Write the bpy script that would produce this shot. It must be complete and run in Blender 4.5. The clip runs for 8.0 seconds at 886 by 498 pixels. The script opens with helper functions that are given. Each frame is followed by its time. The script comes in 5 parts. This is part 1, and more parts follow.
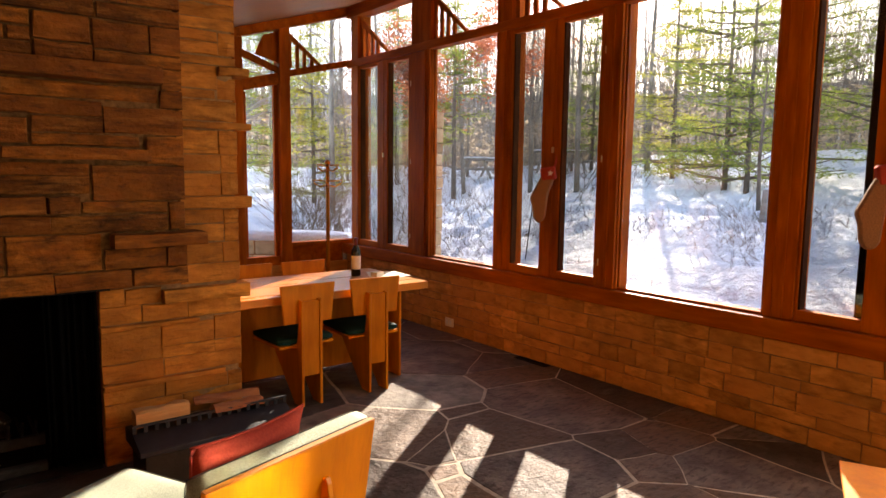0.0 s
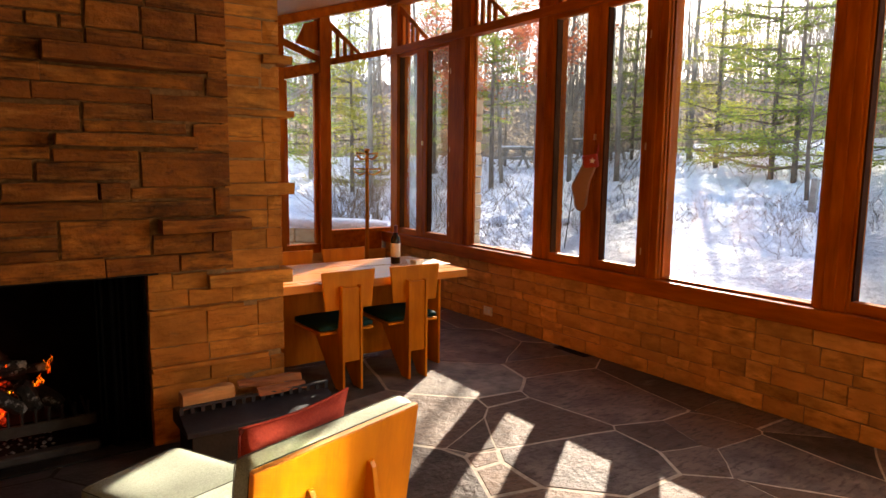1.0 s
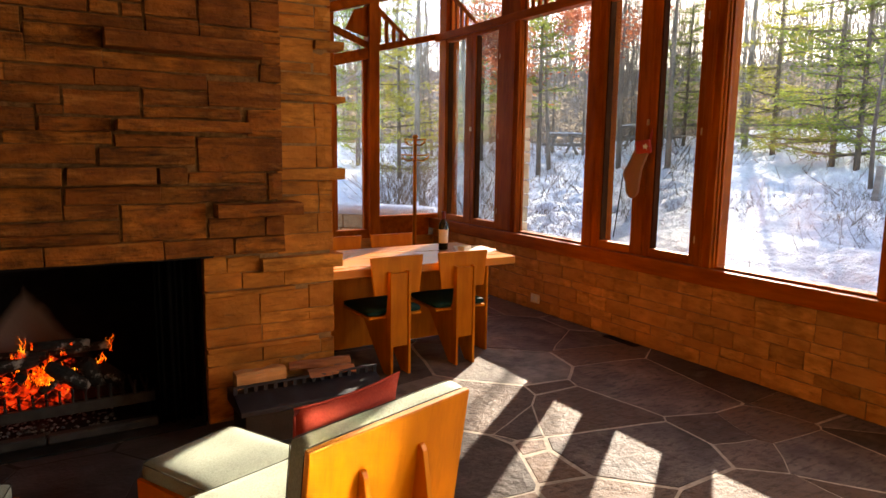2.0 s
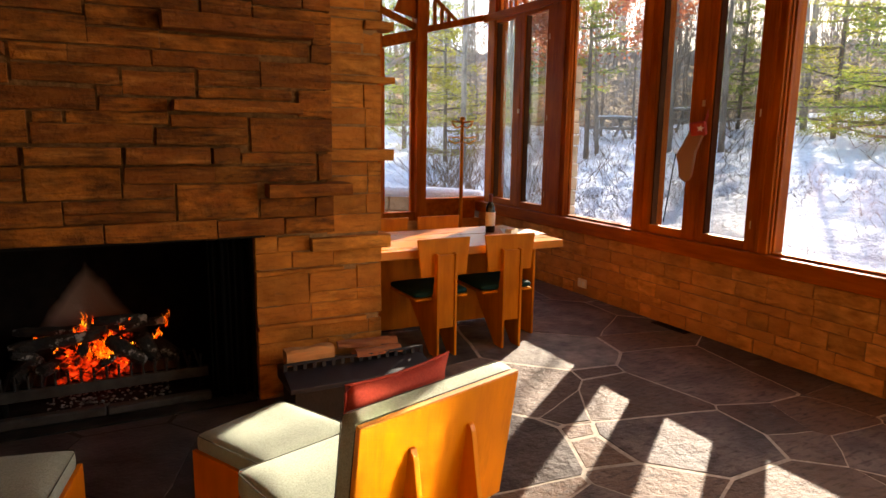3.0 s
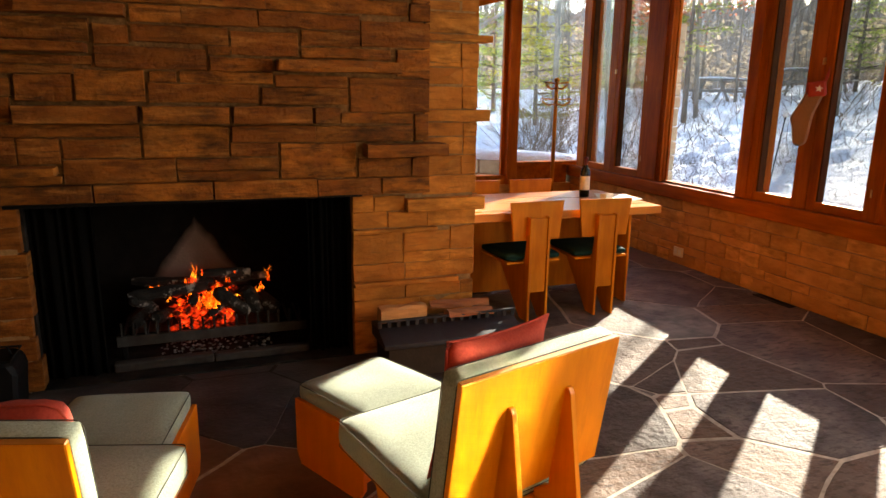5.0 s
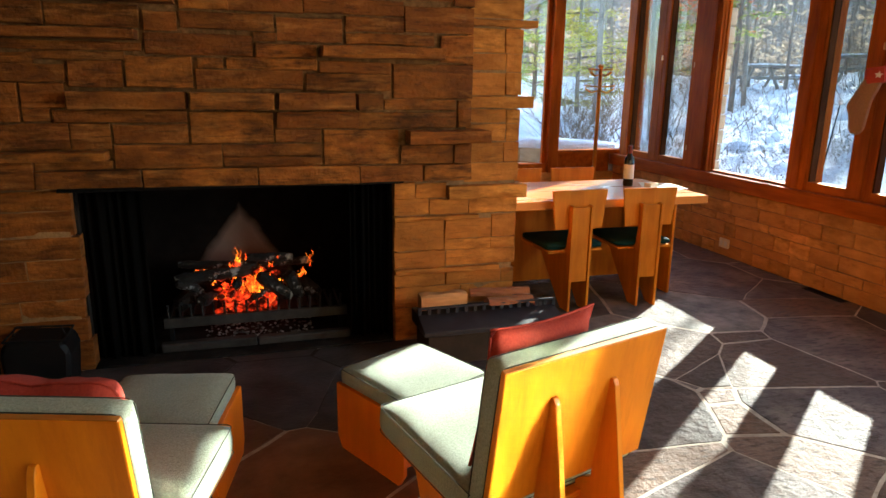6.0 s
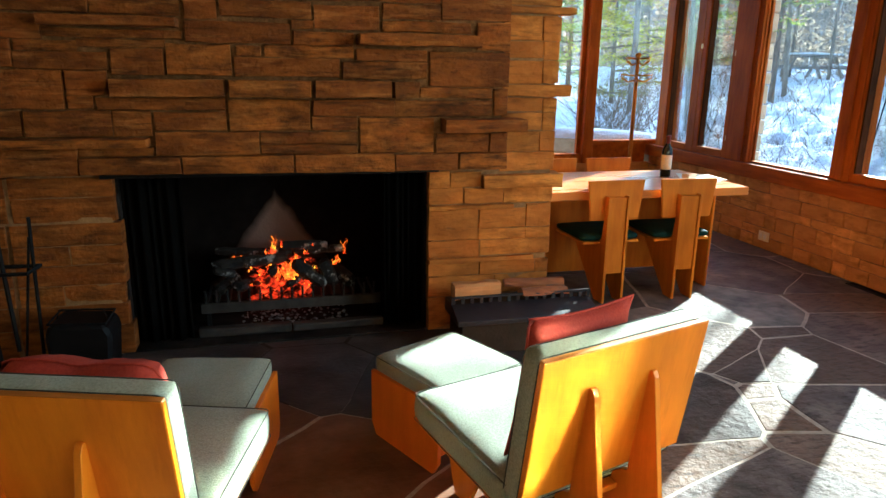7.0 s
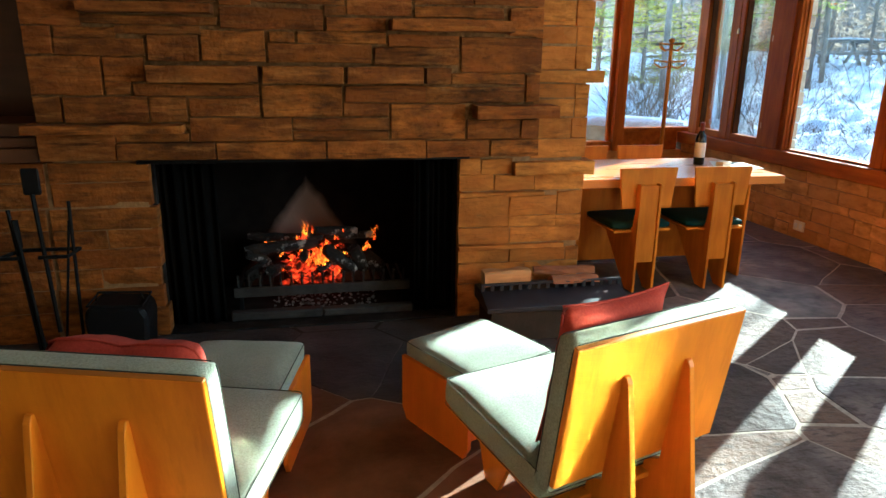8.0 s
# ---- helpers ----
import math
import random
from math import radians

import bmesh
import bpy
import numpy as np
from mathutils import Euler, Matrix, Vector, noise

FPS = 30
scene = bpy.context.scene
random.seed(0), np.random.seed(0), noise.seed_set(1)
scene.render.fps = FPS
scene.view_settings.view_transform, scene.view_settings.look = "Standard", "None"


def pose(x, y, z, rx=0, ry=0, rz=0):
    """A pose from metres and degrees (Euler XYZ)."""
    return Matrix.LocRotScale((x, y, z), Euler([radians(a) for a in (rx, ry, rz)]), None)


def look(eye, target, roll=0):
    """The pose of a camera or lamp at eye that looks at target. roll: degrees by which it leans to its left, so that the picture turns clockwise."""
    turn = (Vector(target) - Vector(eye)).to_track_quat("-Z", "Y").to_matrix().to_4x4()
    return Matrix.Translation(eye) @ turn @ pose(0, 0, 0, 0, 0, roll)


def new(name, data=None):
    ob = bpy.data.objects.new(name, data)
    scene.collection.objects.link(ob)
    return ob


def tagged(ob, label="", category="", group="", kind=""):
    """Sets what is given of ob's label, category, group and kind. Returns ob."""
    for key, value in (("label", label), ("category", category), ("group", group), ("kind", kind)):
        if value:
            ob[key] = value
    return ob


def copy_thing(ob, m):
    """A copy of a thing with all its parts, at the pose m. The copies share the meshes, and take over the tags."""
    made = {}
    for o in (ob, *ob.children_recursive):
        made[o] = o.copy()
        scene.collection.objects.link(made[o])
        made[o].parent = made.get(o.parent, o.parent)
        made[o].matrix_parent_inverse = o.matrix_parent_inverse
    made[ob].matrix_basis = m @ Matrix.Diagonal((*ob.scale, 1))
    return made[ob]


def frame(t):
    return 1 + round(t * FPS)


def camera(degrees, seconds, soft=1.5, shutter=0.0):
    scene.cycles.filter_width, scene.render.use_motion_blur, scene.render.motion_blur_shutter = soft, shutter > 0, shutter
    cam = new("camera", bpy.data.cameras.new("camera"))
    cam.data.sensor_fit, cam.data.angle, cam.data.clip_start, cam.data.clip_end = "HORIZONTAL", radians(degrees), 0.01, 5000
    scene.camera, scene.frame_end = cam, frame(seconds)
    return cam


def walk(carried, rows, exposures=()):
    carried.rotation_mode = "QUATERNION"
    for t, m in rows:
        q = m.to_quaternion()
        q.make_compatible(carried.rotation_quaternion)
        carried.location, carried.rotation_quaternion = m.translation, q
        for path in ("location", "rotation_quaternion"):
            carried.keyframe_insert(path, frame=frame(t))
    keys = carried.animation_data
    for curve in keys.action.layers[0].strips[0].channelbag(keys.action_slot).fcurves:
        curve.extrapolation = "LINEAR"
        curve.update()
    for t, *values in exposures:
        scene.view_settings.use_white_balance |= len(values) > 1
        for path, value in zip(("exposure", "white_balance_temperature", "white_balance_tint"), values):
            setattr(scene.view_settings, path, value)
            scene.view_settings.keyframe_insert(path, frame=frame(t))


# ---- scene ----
cam = camera(67.7, 8.0)

PATH = [
    (0, (-1.282, -3.617, 1.516), (-0.06, -2.049, 1.293), 0.7),
    (0.5, (-1.29, -3.605, 1.509), (-0.111, -2.007, 1.271), 0.7),
    (1, (-1.297, -3.592, 1.501), (-0.165, -1.963, 1.246), 0.7),
    (1.5, (-1.305, -3.581, 1.498), (-0.229, -1.917, 1.223), 0.7),
    (3, (-1.324, -3.551, 1.477), (-0.428, -1.796, 1.133), 0.8),
    (3.5, (-1.334, -3.541, 1.47), (-0.495, -1.765, 1.095), 0.8),
    (4, (-1.349, -3.536, 1.462), (-0.57, -1.739, 1.06), 0.8),
    (4.5, (-1.361, -3.529, 1.46), (-0.644, -1.712, 1.032), 0.8),
    (6, (-1.385, -3.502, 1.452), (-0.838, -1.641, 0.964), 0.8),
    (6.5, (-1.395, -3.494, 1.445), (-0.894, -1.623, 0.945), 0.8),
    (7, (-1.405, -3.487, 1.441), (-0.947, -1.611, 0.925), 0.8),
    (7.5, (-1.417, -3.486, 1.438), (-0.997, -1.605, 0.903), 0.8),
    (8, (-1.429, -3.485, 1.436), (-1.048, -1.601, 0.883), 0.7),
]

EXPOSURES = [(0, 2.4, 7700, 16), (1.5, 2.4, 7500, 13), (3, 2.45, 7600, 14), (4.5, 2.65, 7500, 11), (6, 2.9, 5950, -3), (8, 3.02, 5200, -12)]
walk(cam, [(t, look(eye, target, roll)) for t, eye, target, roll in PATH], EXPOSURES)

# ---- light ----
SUN_WAY = Vector((-1.80, -1.325, -1.0)).normalized()
world = bpy.data.worlds.new("winter_sky")
scene.world = world
world.use_nodes = True
wn = world.node_tree.nodes
sky = wn.new("ShaderNodeTexSky")
sky.sky_type = "NISHITA"
sky.sun_disc = False
sky.sun_elevation = radians(23.9)
sky.sun_rotation = radians(53.6)
sky.dust_density = 0.6
wn["Background"].inputs["Strength"].default_value = 0.125
world.node_tree.links.new(sky.outputs["Color"], wn["Background"].inputs["Color"])

sun_data = bpy.data.lights.new("sun", "SUN")
sun_data.energy = 4.0
sun_data.angle = radians(0.53)
sun_data.color = (1.0, 0.93, 0.82)
sun = new("sun", sun_data)
sun.rotation_mode = "QUATERNION"
sun.rotation_quaternion = SUN_WAY.to_track_quat("-Z", "Y")
sun.location = (12, 9, 8)

# area lamps added as fill in two unseen windows behind the camera's right shoulder
for name, y0, y1, power in (("sky_fill_a", -4.02, -3.08, 12), ("sky_fill_b", -5.15, -4.28, 2.2)):
    lamp = bpy.data.lights.new(name, "AREA")
    lamp.shape = "RECTANGLE"
    lamp.size, lamp.size_y = y1 - y0, 1.9
    lamp.energy = power
    lamp.color = (1.0, 0.95, 0.86)
    new(name, lamp).matrix_basis = look((2.80, (y0 + y1) / 2, 1.72), (0.0, (y0 + y1) / 2, 1.55))

# narrow beam lamp, added to brighten the back of the right-hand armchair
beam_data = bpy.data.lights.new("chair_beam", "AREA")
beam_data.shape = "RECTANGLE"
beam_data.size, beam_data.size_y = 0.30, 0.56
beam_data.spread = radians(1.6)
beam_data.energy = 0.4
beam_data.color = (1.0, 0.88, 0.66)
new("chair_beam", beam_data).matrix_basis = look((2.78, -3.48, 1.42), (-0.68, -2.075, 0.52))


# ---- materials ----
def material(name, dark, light, scale=(8, 8, 8), rough=0.6, bump=0.1, metal=0.0, vary=0.0, coarse=1.2,
             detail=8.0, fine=60.0, mottle=0.35, coat=0.0, sheen=0.0, tint=None, spec=0.5):
    """Two-scale noise colour between dark and light, with relief; vary: change from piece to piece."""
    m = bpy.data.materials.new(name)
    m.use_nodes = True
    nt = m.node_tree
    n, link = nt.nodes, nt.links.new
    bsdf = n["Principled BSDF"]
    co = n.new("ShaderNodeTexCoord")
    info = n.new("ShaderNodeObjectInfo")
    shift = n.new("ShaderNodeVectorMath")
    shift.operation = "MULTIPLY_ADD"
    shift.inputs[1].default_value = (1, 1, 1)
    far = n.new("ShaderNodeMath")
    far.operation = "MULTIPLY"
    far.inputs[1].default_value = 37.0 if vary else 0.0
    link(info.outputs["Random"], far.inputs[0])
    link(co.outputs["Object"], shift.inputs[0])
    link(far.outputs[0], shift.inputs[2])
    mp = n.new("ShaderNodeMapping")
    mp.inputs["Scale"].default_value = scale
    link(shift.outputs[0], mp.inputs["Vector"])
    tex = n.new("ShaderNodeTexNoise")
    tex.inputs["Scale"].default_value = 1.0
    tex.inputs["Detail"].default_value = detail
    tex.inputs["Roughness"].default_value = 0.6
    link(mp.outputs[0], tex.inputs["Vector"])
    ramp = n.new("ShaderNodeValToRGB")
    ramp.color_ramp.elements[0].position, ramp.color_ramp.elements[1].position = 0.3, 0.7
    ramp.color_ramp.elements[0].color, ramp.color_ramp.elements[1].color = (*dark, 1), (*light, 1)
    link(tex.outputs["Fac"], ramp.inputs["Fac"])
    big = n.new("ShaderNodeTexNoise")
    big.inputs["Scale"].default_value = coarse
    big.inputs["Detail"].default_value = 3.0
    link(shift.outputs[0], big.inputs["Vector"])
    lift = n.new("ShaderNodeMapRange")
    lift.inputs["From Min"].default_value, lift.inputs["From Max"].default_value = 0.3, 0.7
    lift.inputs["To Min"].default_value, lift.inputs["To Max"].default_value = 1 - mottle, 1 + mottle
    link(big.outputs["Fac"], lift.inputs["Value"])
    value = lift.outputs[0]
    if vary:
        piece = n.new("ShaderNodeMapRange")
        piece.inputs["To Min"].default_value, piece.inputs["To Max"].default_value = 1 - vary, 1 + vary
        link(info.outputs["Random"], piece.inputs["Value"])
        times = n.new("ShaderNodeMath")
        times.operation = "MULTIPLY"
        link(piece.outputs[0], times.inputs[0])
        link(value, times.inputs[1])
        value = times.outputs[0]
    hsv = n.new("ShaderNodeHueSaturation")
    link(ramp.outputs[0], hsv.inputs["Color"])
    link(value, hsv.inputs["Value"])
    colour = hsv.outputs[0]
    if tint:
        mix = n.new("ShaderNodeMix")
        mix.data_type = "RGBA"
        mix.inputs["B"].default_value = (*tint, 1)
        steps = n.new("ShaderNodeMath")
        steps.operation = "PINGPONG"
        steps.inputs[1].default_value = 0.31
        link(info.outputs["Random"], steps.inputs[0])
        gain = n.new("ShaderNodeMath")
        gain.operation = "MULTIPLY"
        gain.inputs[1].default_value = 2.4
        link(steps.outputs[0], gain.inputs[0])
        link(gain.outputs[0], mix.inputs["Factor"])
        link(colour, mix.inputs["A"])
        colour = mix.outputs["Result"]
    link(colour, bsdf.inputs["Base Color"])
    grain = n.new("ShaderNodeTexNoise")
    grain.inputs["Scale"].default_value = fine
    grain.inputs["Detail"].default_value = 5.0
    link(shift.outputs[0], grain.inputs["Vector"])
    both = n.new("ShaderNodeMath")
    both.operation = "ADD"
    link(tex.outputs["Fac"], both.inputs[0])
    link(grain.outputs["Fac"], both.inputs[1])
    bp = n.new("ShaderNodeBump")
    bp.inputs["Strength"].default_value = bump
    bp.inputs["Distance"].default_value = 0.01
    link(both.outputs[0], bp.inputs["Height"])
    link(bp.outputs[0], bsdf.inputs["Normal"])
    rr = n.new("ShaderNodeMapRange")
    rr.inputs["To Min"].default_value, rr.inputs["To Max"].default_value = max(0.03, rough - 0.12), min(1, rough + 0.12)
    link(tex.outputs["Fac"], rr.inputs["Value"])
    link(rr.outputs[0], bsdf.inputs["Roughness"])
    bsdf.inputs["Metallic"].default_value = metal
    bsdf.inputs["Specular IOR Level"].default_value = spec
    bsdf.inputs["Coat Weight"].default_value = coat
    bsdf.inputs["Coat Roughness"].default_value = 0.25
    bsdf.inputs["Sheen Weight"].default_value = sheen
    return m


def weather(m, dark, scale, low=0.42, high=0.62, most=0.75):
    """Adds dark streaky stains of their own shape over a material's colour."""
    n, link = m.node_tree.nodes, m.node_tree.links.new
    bsdf = n["Principled BSDF"]
    was = bsdf.inputs["Base Color"].links[0].from_socket
    co, mp, tex = n.new("ShaderNodeTexCoord"), n.new("ShaderNodeMapping"), n.new("ShaderNodeTexNoise")
    mp.inputs["Scale"].default_value = scale
    tex.inputs["Scale"].default_value = 1.0
    tex.inputs["Detail"].default_value = 7.0
    tex.inputs["Roughness"].default_value = 0.65
    ease, mix = n.new("ShaderNodeMapRange"), n.new("ShaderNodeMix")
    ease.inputs["From Min"].default_value, ease.inputs["From Max"].default_value = low, high
    ease.inputs["To Max"].default_value = most
    mix.data_type = "RGBA"
    mix.inputs["B"].default_value = (*dark, 1)
    link(co.outputs["Object"], mp.inputs["Vector"])
    link(mp.outputs[0], tex.inputs["Vector"])
    link(tex.outputs["Fac"], ease.inputs["Value"])
    link(ease.outputs[0], mix.inputs["Factor"])
    link(was, mix.inputs["A"])
    link(mix.outputs["Result"], bsdf.inputs["Base Color"])


def glowing(name, low, high, strength, scale):
    m = bpy.data.materials.new(name)
    m.use_nodes = True
    n, link = m.node_tree.nodes, m.node_tree.links.new
    bsdf = n["Principled BSDF"]
    tex = n.new("ShaderNodeTexNoise")
    tex.inputs["Scale"].default_value = scale
    tex.inputs["Detail"].default_value = 4.0
    ramp = n.new("ShaderNodeValToRGB")
    ramp.color_ramp.elements[0].position, ramp.color_ramp.elements[1].position = 0.44, 0.60
    ramp.color_ramp.elements[0].color, ramp.color_ramp.elements[1].color = (*low, 1), (*high, 1)
    hot = ramp.color_ramp.elements.new(0.72)
    hot.color = (high[0], min(1, high[1] * 3.2), high[2] * 3, 1)
    co = n.new("ShaderNodeTexCoord")
    link(co.outputs["Object"], tex.inputs["Vector"])
    link(tex.outputs["Fac"], ramp.inputs["Fac"])
    link(ramp.outputs[0], bsdf.inputs["Emission Color"])
    bsdf.inputs["Emission Strength"].default_value = strength
    bsdf.inputs["Base Color"].default_value = (0.02, 0.01, 0.008, 1)
    return m


def clear_glass(name, through_colour):
    m = bpy.data.materials.new(name)
    m.use_nodes = True
    n, link = m.node_tree.nodes, m.node_tree.links.new
    n.remove(n["Principled BSDF"])
    see, shine, mix, fr = (n.new("ShaderNodeBsdfTransparent"), n.new("ShaderNodeBsdfGlossy"),
                           n.new("ShaderNodeMixShader"), n.new("ShaderNodeLayerWeight"))
    soft = n.new("ShaderNodeMath")
    soft.operation = "MULTIPLY_ADD"
    soft.inputs[1].default_value, soft.inputs[2].default_value = 0.22, 0.025
    see.inputs["Color"].default_value = (*through_colour, 1)
    shine.inputs["Roughness"].default_value = 0.01
    fr.inputs["Blend"].default_value = 0.12
    link(fr.outputs["Facing"], soft.inputs[0])
    link(soft.outputs[0], mix.inputs[0])
    link(see.outputs[0], mix.inputs[1])
    link(shine.outputs[0], mix.inputs[2])
    link(mix.outputs[0], n["Material Output"].inputs["Surface"])
    return m


# one stone in three tones, with each wall's light painted into the colour
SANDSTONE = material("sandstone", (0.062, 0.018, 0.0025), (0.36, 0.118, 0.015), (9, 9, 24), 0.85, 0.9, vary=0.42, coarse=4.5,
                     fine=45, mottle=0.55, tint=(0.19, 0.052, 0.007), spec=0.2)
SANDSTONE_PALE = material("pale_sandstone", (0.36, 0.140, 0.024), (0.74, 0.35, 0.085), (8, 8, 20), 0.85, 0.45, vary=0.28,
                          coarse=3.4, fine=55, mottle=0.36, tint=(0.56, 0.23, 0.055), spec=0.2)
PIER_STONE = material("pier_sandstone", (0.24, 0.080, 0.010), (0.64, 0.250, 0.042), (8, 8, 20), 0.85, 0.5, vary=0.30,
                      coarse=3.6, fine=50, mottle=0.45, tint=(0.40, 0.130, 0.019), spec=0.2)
MORTAR = material("mortar", (0.19, 0.095, 0.032), (0.34, 0.18, 0.066), (30, 30, 30), 0.95, 0.4)
# darker mortar for the breast: shade in its joints is put into the colour
DARK_MORTAR = material("dark_mortar", (0.085, 0.038, 0.012), (0.24, 0.120, 0.042), (30, 30, 30), 0.95, 0.4, spec=0.1)
FLAG = material("flagstone", (0.050, 0.040, 0.042), (0.180, 0.146, 0.134), (6, 6, 6), 0.6, 0.6, vary=0.50, coarse=2.2,
                fine=34, mottle=0.40, tint=(0.175, 0.106, 0.068), spec=0.10)
# lighter flagstone where the first sun patch falls; its glare is in the colour
SUN_PATCH_FLAG = material("sun_patch_flagstone", (0.070, 0.062, 0.060), (0.24, 0.21, 0.185), (6, 6, 6), 0.6, 0.5, vary=0.35, coarse=2.2,
                     fine=34, mottle=0.35, spec=0.10)
# redder stones round the armchairs; orange bounce off the plywood is painted in
RED_FLAG = material("red_brown_flagstone", (0.100, 0.046, 0.026), (0.235, 0.115, 0.066), (5, 5, 5), 0.5, 0.4, vary=0.25, coarse=1.8,
                    fine=34, mottle=0.35, spec=0.25)
HEARTH_FLAG = material("dark_flagstone", (0.030, 0.026, 0.026), (0.090, 0.074, 0.070), (5, 5, 5), 0.6, 0.4, vary=0.3, coarse=1.8,
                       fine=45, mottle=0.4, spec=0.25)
GROUT = material("grout", (0.30, 0.255, 0.205), (0.52, 0.46, 0.385), (25, 25, 25), 0.85, 0.3, spec=0.2)
REDWOOD = material("redwood", (0.24, 0.046, 0.002), (0.48, 0.118, 0.007), (14, 14, 2.2), 0.55, 0.08, coarse=1.0, mottle=0.3, spec=0.06)
REDWOOD_FLAT = material("redwood_rail", (0.24, 0.046, 0.002), (0.48, 0.118, 0.007), (14, 1.8, 14), 0.55, 0.08, coarse=1.0,
                        mottle=0.3, spec=0.06)
PLY = material("yellow_plywood", (0.60, 0.165, 0.003), (0.82, 0.275, 0.007), (9, 9, 1.6), 0.42, 0.05, coarse=1.5, mottle=0.2,
               fine=120, spec=0.3)
PLY_EDGE = material("plywood_edge", (0.30, 0.10, 0.014), (0.46, 0.19, 0.035), (3, 3, 160), 0.6, 0.08, coarse=3, mottle=0.2, spec=0.15)
DINING_WOOD = material("dining_plywood", (0.44, 0.115, 0.005), (0.74, 0.25, 0.013), (10, 10, 1.6), 0.45, 0.05, coarse=1.6,
                       mottle=0.28, fine=120, spec=0.15)
TABLE_WOOD = material("table_plywood", (0.50, 0.15, 0.014), (0.66, 0.25, 0.030), (1.6, 12, 12), 0.30, 0.04, coarse=1.4,
                      mottle=0.18, coat=0.25, fine=120)
FABRIC = material("sage_fabric", (0.23, 0.262, 0.195), (0.40, 0.455, 0.345), (160, 160, 160), 0.95, 0.5, coarse=3, mottle=0.2,
                  fine=420, sheen=0.15)
PIPING = material("cushion_piping", (0.035, 0.035, 0.028), (0.07, 0.07, 0.055), (60, 60, 60), 0.95, 0.1)
RED_FABRIC = material("brick_red_fabric", (0.31, 0.024, 0.011), (0.44, 0.050, 0.024), (140, 140, 140), 0.95, 0.2, coarse=4,
                      mottle=0.22, fine=400)
GREEN_FABRIC = material("dark_green_seat", (0.004, 0.022, 0.017), (0.009, 0.042, 0.032), (120, 120, 120), 0.85, 0.15, mottle=0.15, spec=0.2)
DARK_REVEAL = material("dark_reveal", (0.036, 0.014, 0.005), (0.075, 0.030, 0.011), (30, 30, 6), 0.85, 0.05, spec=0.04)
TRAY_IRON = material("blued_iron", (0.007, 0.0075, 0.011), (0.024, 0.025, 0.034), (18, 18, 18), 0.5, 0.12, spec=0.4)
BLACK_METAL = material("black_iron", (0.002, 0.0018, 0.0018), (0.007, 0.0062, 0.006), (20, 20, 20), 0.65, 0.1, spec=0.2)
SOOT = material("sooty_firebrick", (0.004, 0.0034, 0.0032), (0.028, 0.023, 0.020), (9, 9, 9), 0.95, 0.4, coarse=2.5, mottle=0.5, spec=0.1)
FIREBACK = material("sooty_fireback", (0.003, 0.0025, 0.0025), (0.010, 0.008, 0.007), (9, 9, 9), 0.95, 0.4, coarse=2.5, mottle=0.5, spec=0.1)
ASH = material("grey_ash", (0.020, 0.020, 0.020), (0.34, 0.34, 0.34), (50, 50, 50), 1.0, 0.8, mottle=0.6, coarse=12)
CHAR = material("charred_wood", (0.0025, 0.0022, 0.0022), (0.017, 0.013, 0.011), (16, 16, 16), 0.9, 0.9, mottle=0.6, coarse=9)
EMBER = glowing("embers", (0.012, 0.0008, 0.0002), (1.0, 0.034, 0.006), 0.17, 19)
FLAME = glowing("flame", (0.55, 0.022, 0.001), (1.0, 0.17, 0.010), 0.55, 34)
# grey steel for the front bars, with the window light they catch painted in
STEEL = material("grey_steel", (0.016, 0.015, 0.014), (0.060, 0.055, 0.05), (14, 14, 14), 0.6, 0.2, metal=0.2)
LOG_FACE = material("split_log", (0.42, 0.185, 0.060), (0.64, 0.33, 0.12), (3, 40, 40), 0.85, 0.4, mottle=0.25)
BARK = material("bark", (0.08, 0.062, 0.05), (0.22, 0.175, 0.14), (14, 14, 5), 0.95, 0.8, mottle=0.35)
BARK_GREY = material("grey_bark", (0.14, 0.115, 0.095), (0.33, 0.285, 0.24), (10, 10, 3), 0.95, 0.7, mottle=0.35)
NEEDLES = material("pine_needles", (0.12, 0.18, 0.035), (0.38, 0.43, 0.085), (3, 3, 3), 0.7, 0.0, coarse=0.5, mottle=0.4)
YELLOW_LEAF = material("yellow_green_leaves", (0.26, 0.27, 0.035), (0.54, 0.50, 0.10), (3, 3, 3), 0.7, 0.0, coarse=0.6)
DRY_LEAF = material("dry_oak_leaves", (0.34, 0.10, 0.05), (0.56, 0.22, 0.12), (3, 3, 3), 0.8, 0.0, coarse=0.6)
TWIGS = material("dry_twigs", (0.28, 0.215, 0.15), (0.50, 0.41, 0.30), (6, 6, 6), 0.9, 0.0)
SNOW = material("snow", (0.70, 0.75, 0.83), (0.86, 0.89, 0.94), (2, 2, 2), 0.85, 0.9, coarse=0.7, mottle=0.08, fine=7, spec=0.15)
PLASTER = material("ceiling_board", (0.42, 0.205, 0.075), (0.54, 0.285, 0.115), (1.2, 8, 8), 0.45, 0.05, mottle=0.12)
PANEL = material("wall_board", (0.09, 0.035, 0.014), (0.16, 0.065, 0.026), (2, 9, 9), 0.5, 0.08, mottle=0.25, vary=0.15)
GREEN_GLASS = material("bottle_glass", (0.008, 0.010, 0.006), (0.014, 0.018, 0.010), (5, 5, 5), 0.08, 0.0)
PAPER = material("cream_paper", (0.66, 0.60, 0.48), (0.78, 0.73, 0.62), (20, 20, 20), 0.8, 0.02, mottle=0.06)
FOIL = material("dark_red_foil", (0.10, 0.012, 0.012), (0.16, 0.02, 0.02), (20, 20, 20), 0.35, 0.0)
BURLAP = material("tan_burlap", (0.20, 0.095, 0.04), (0.32, 0.16, 0.075), (120, 120, 120), 0.95, 0.3, mottle=0.15, fine=300)
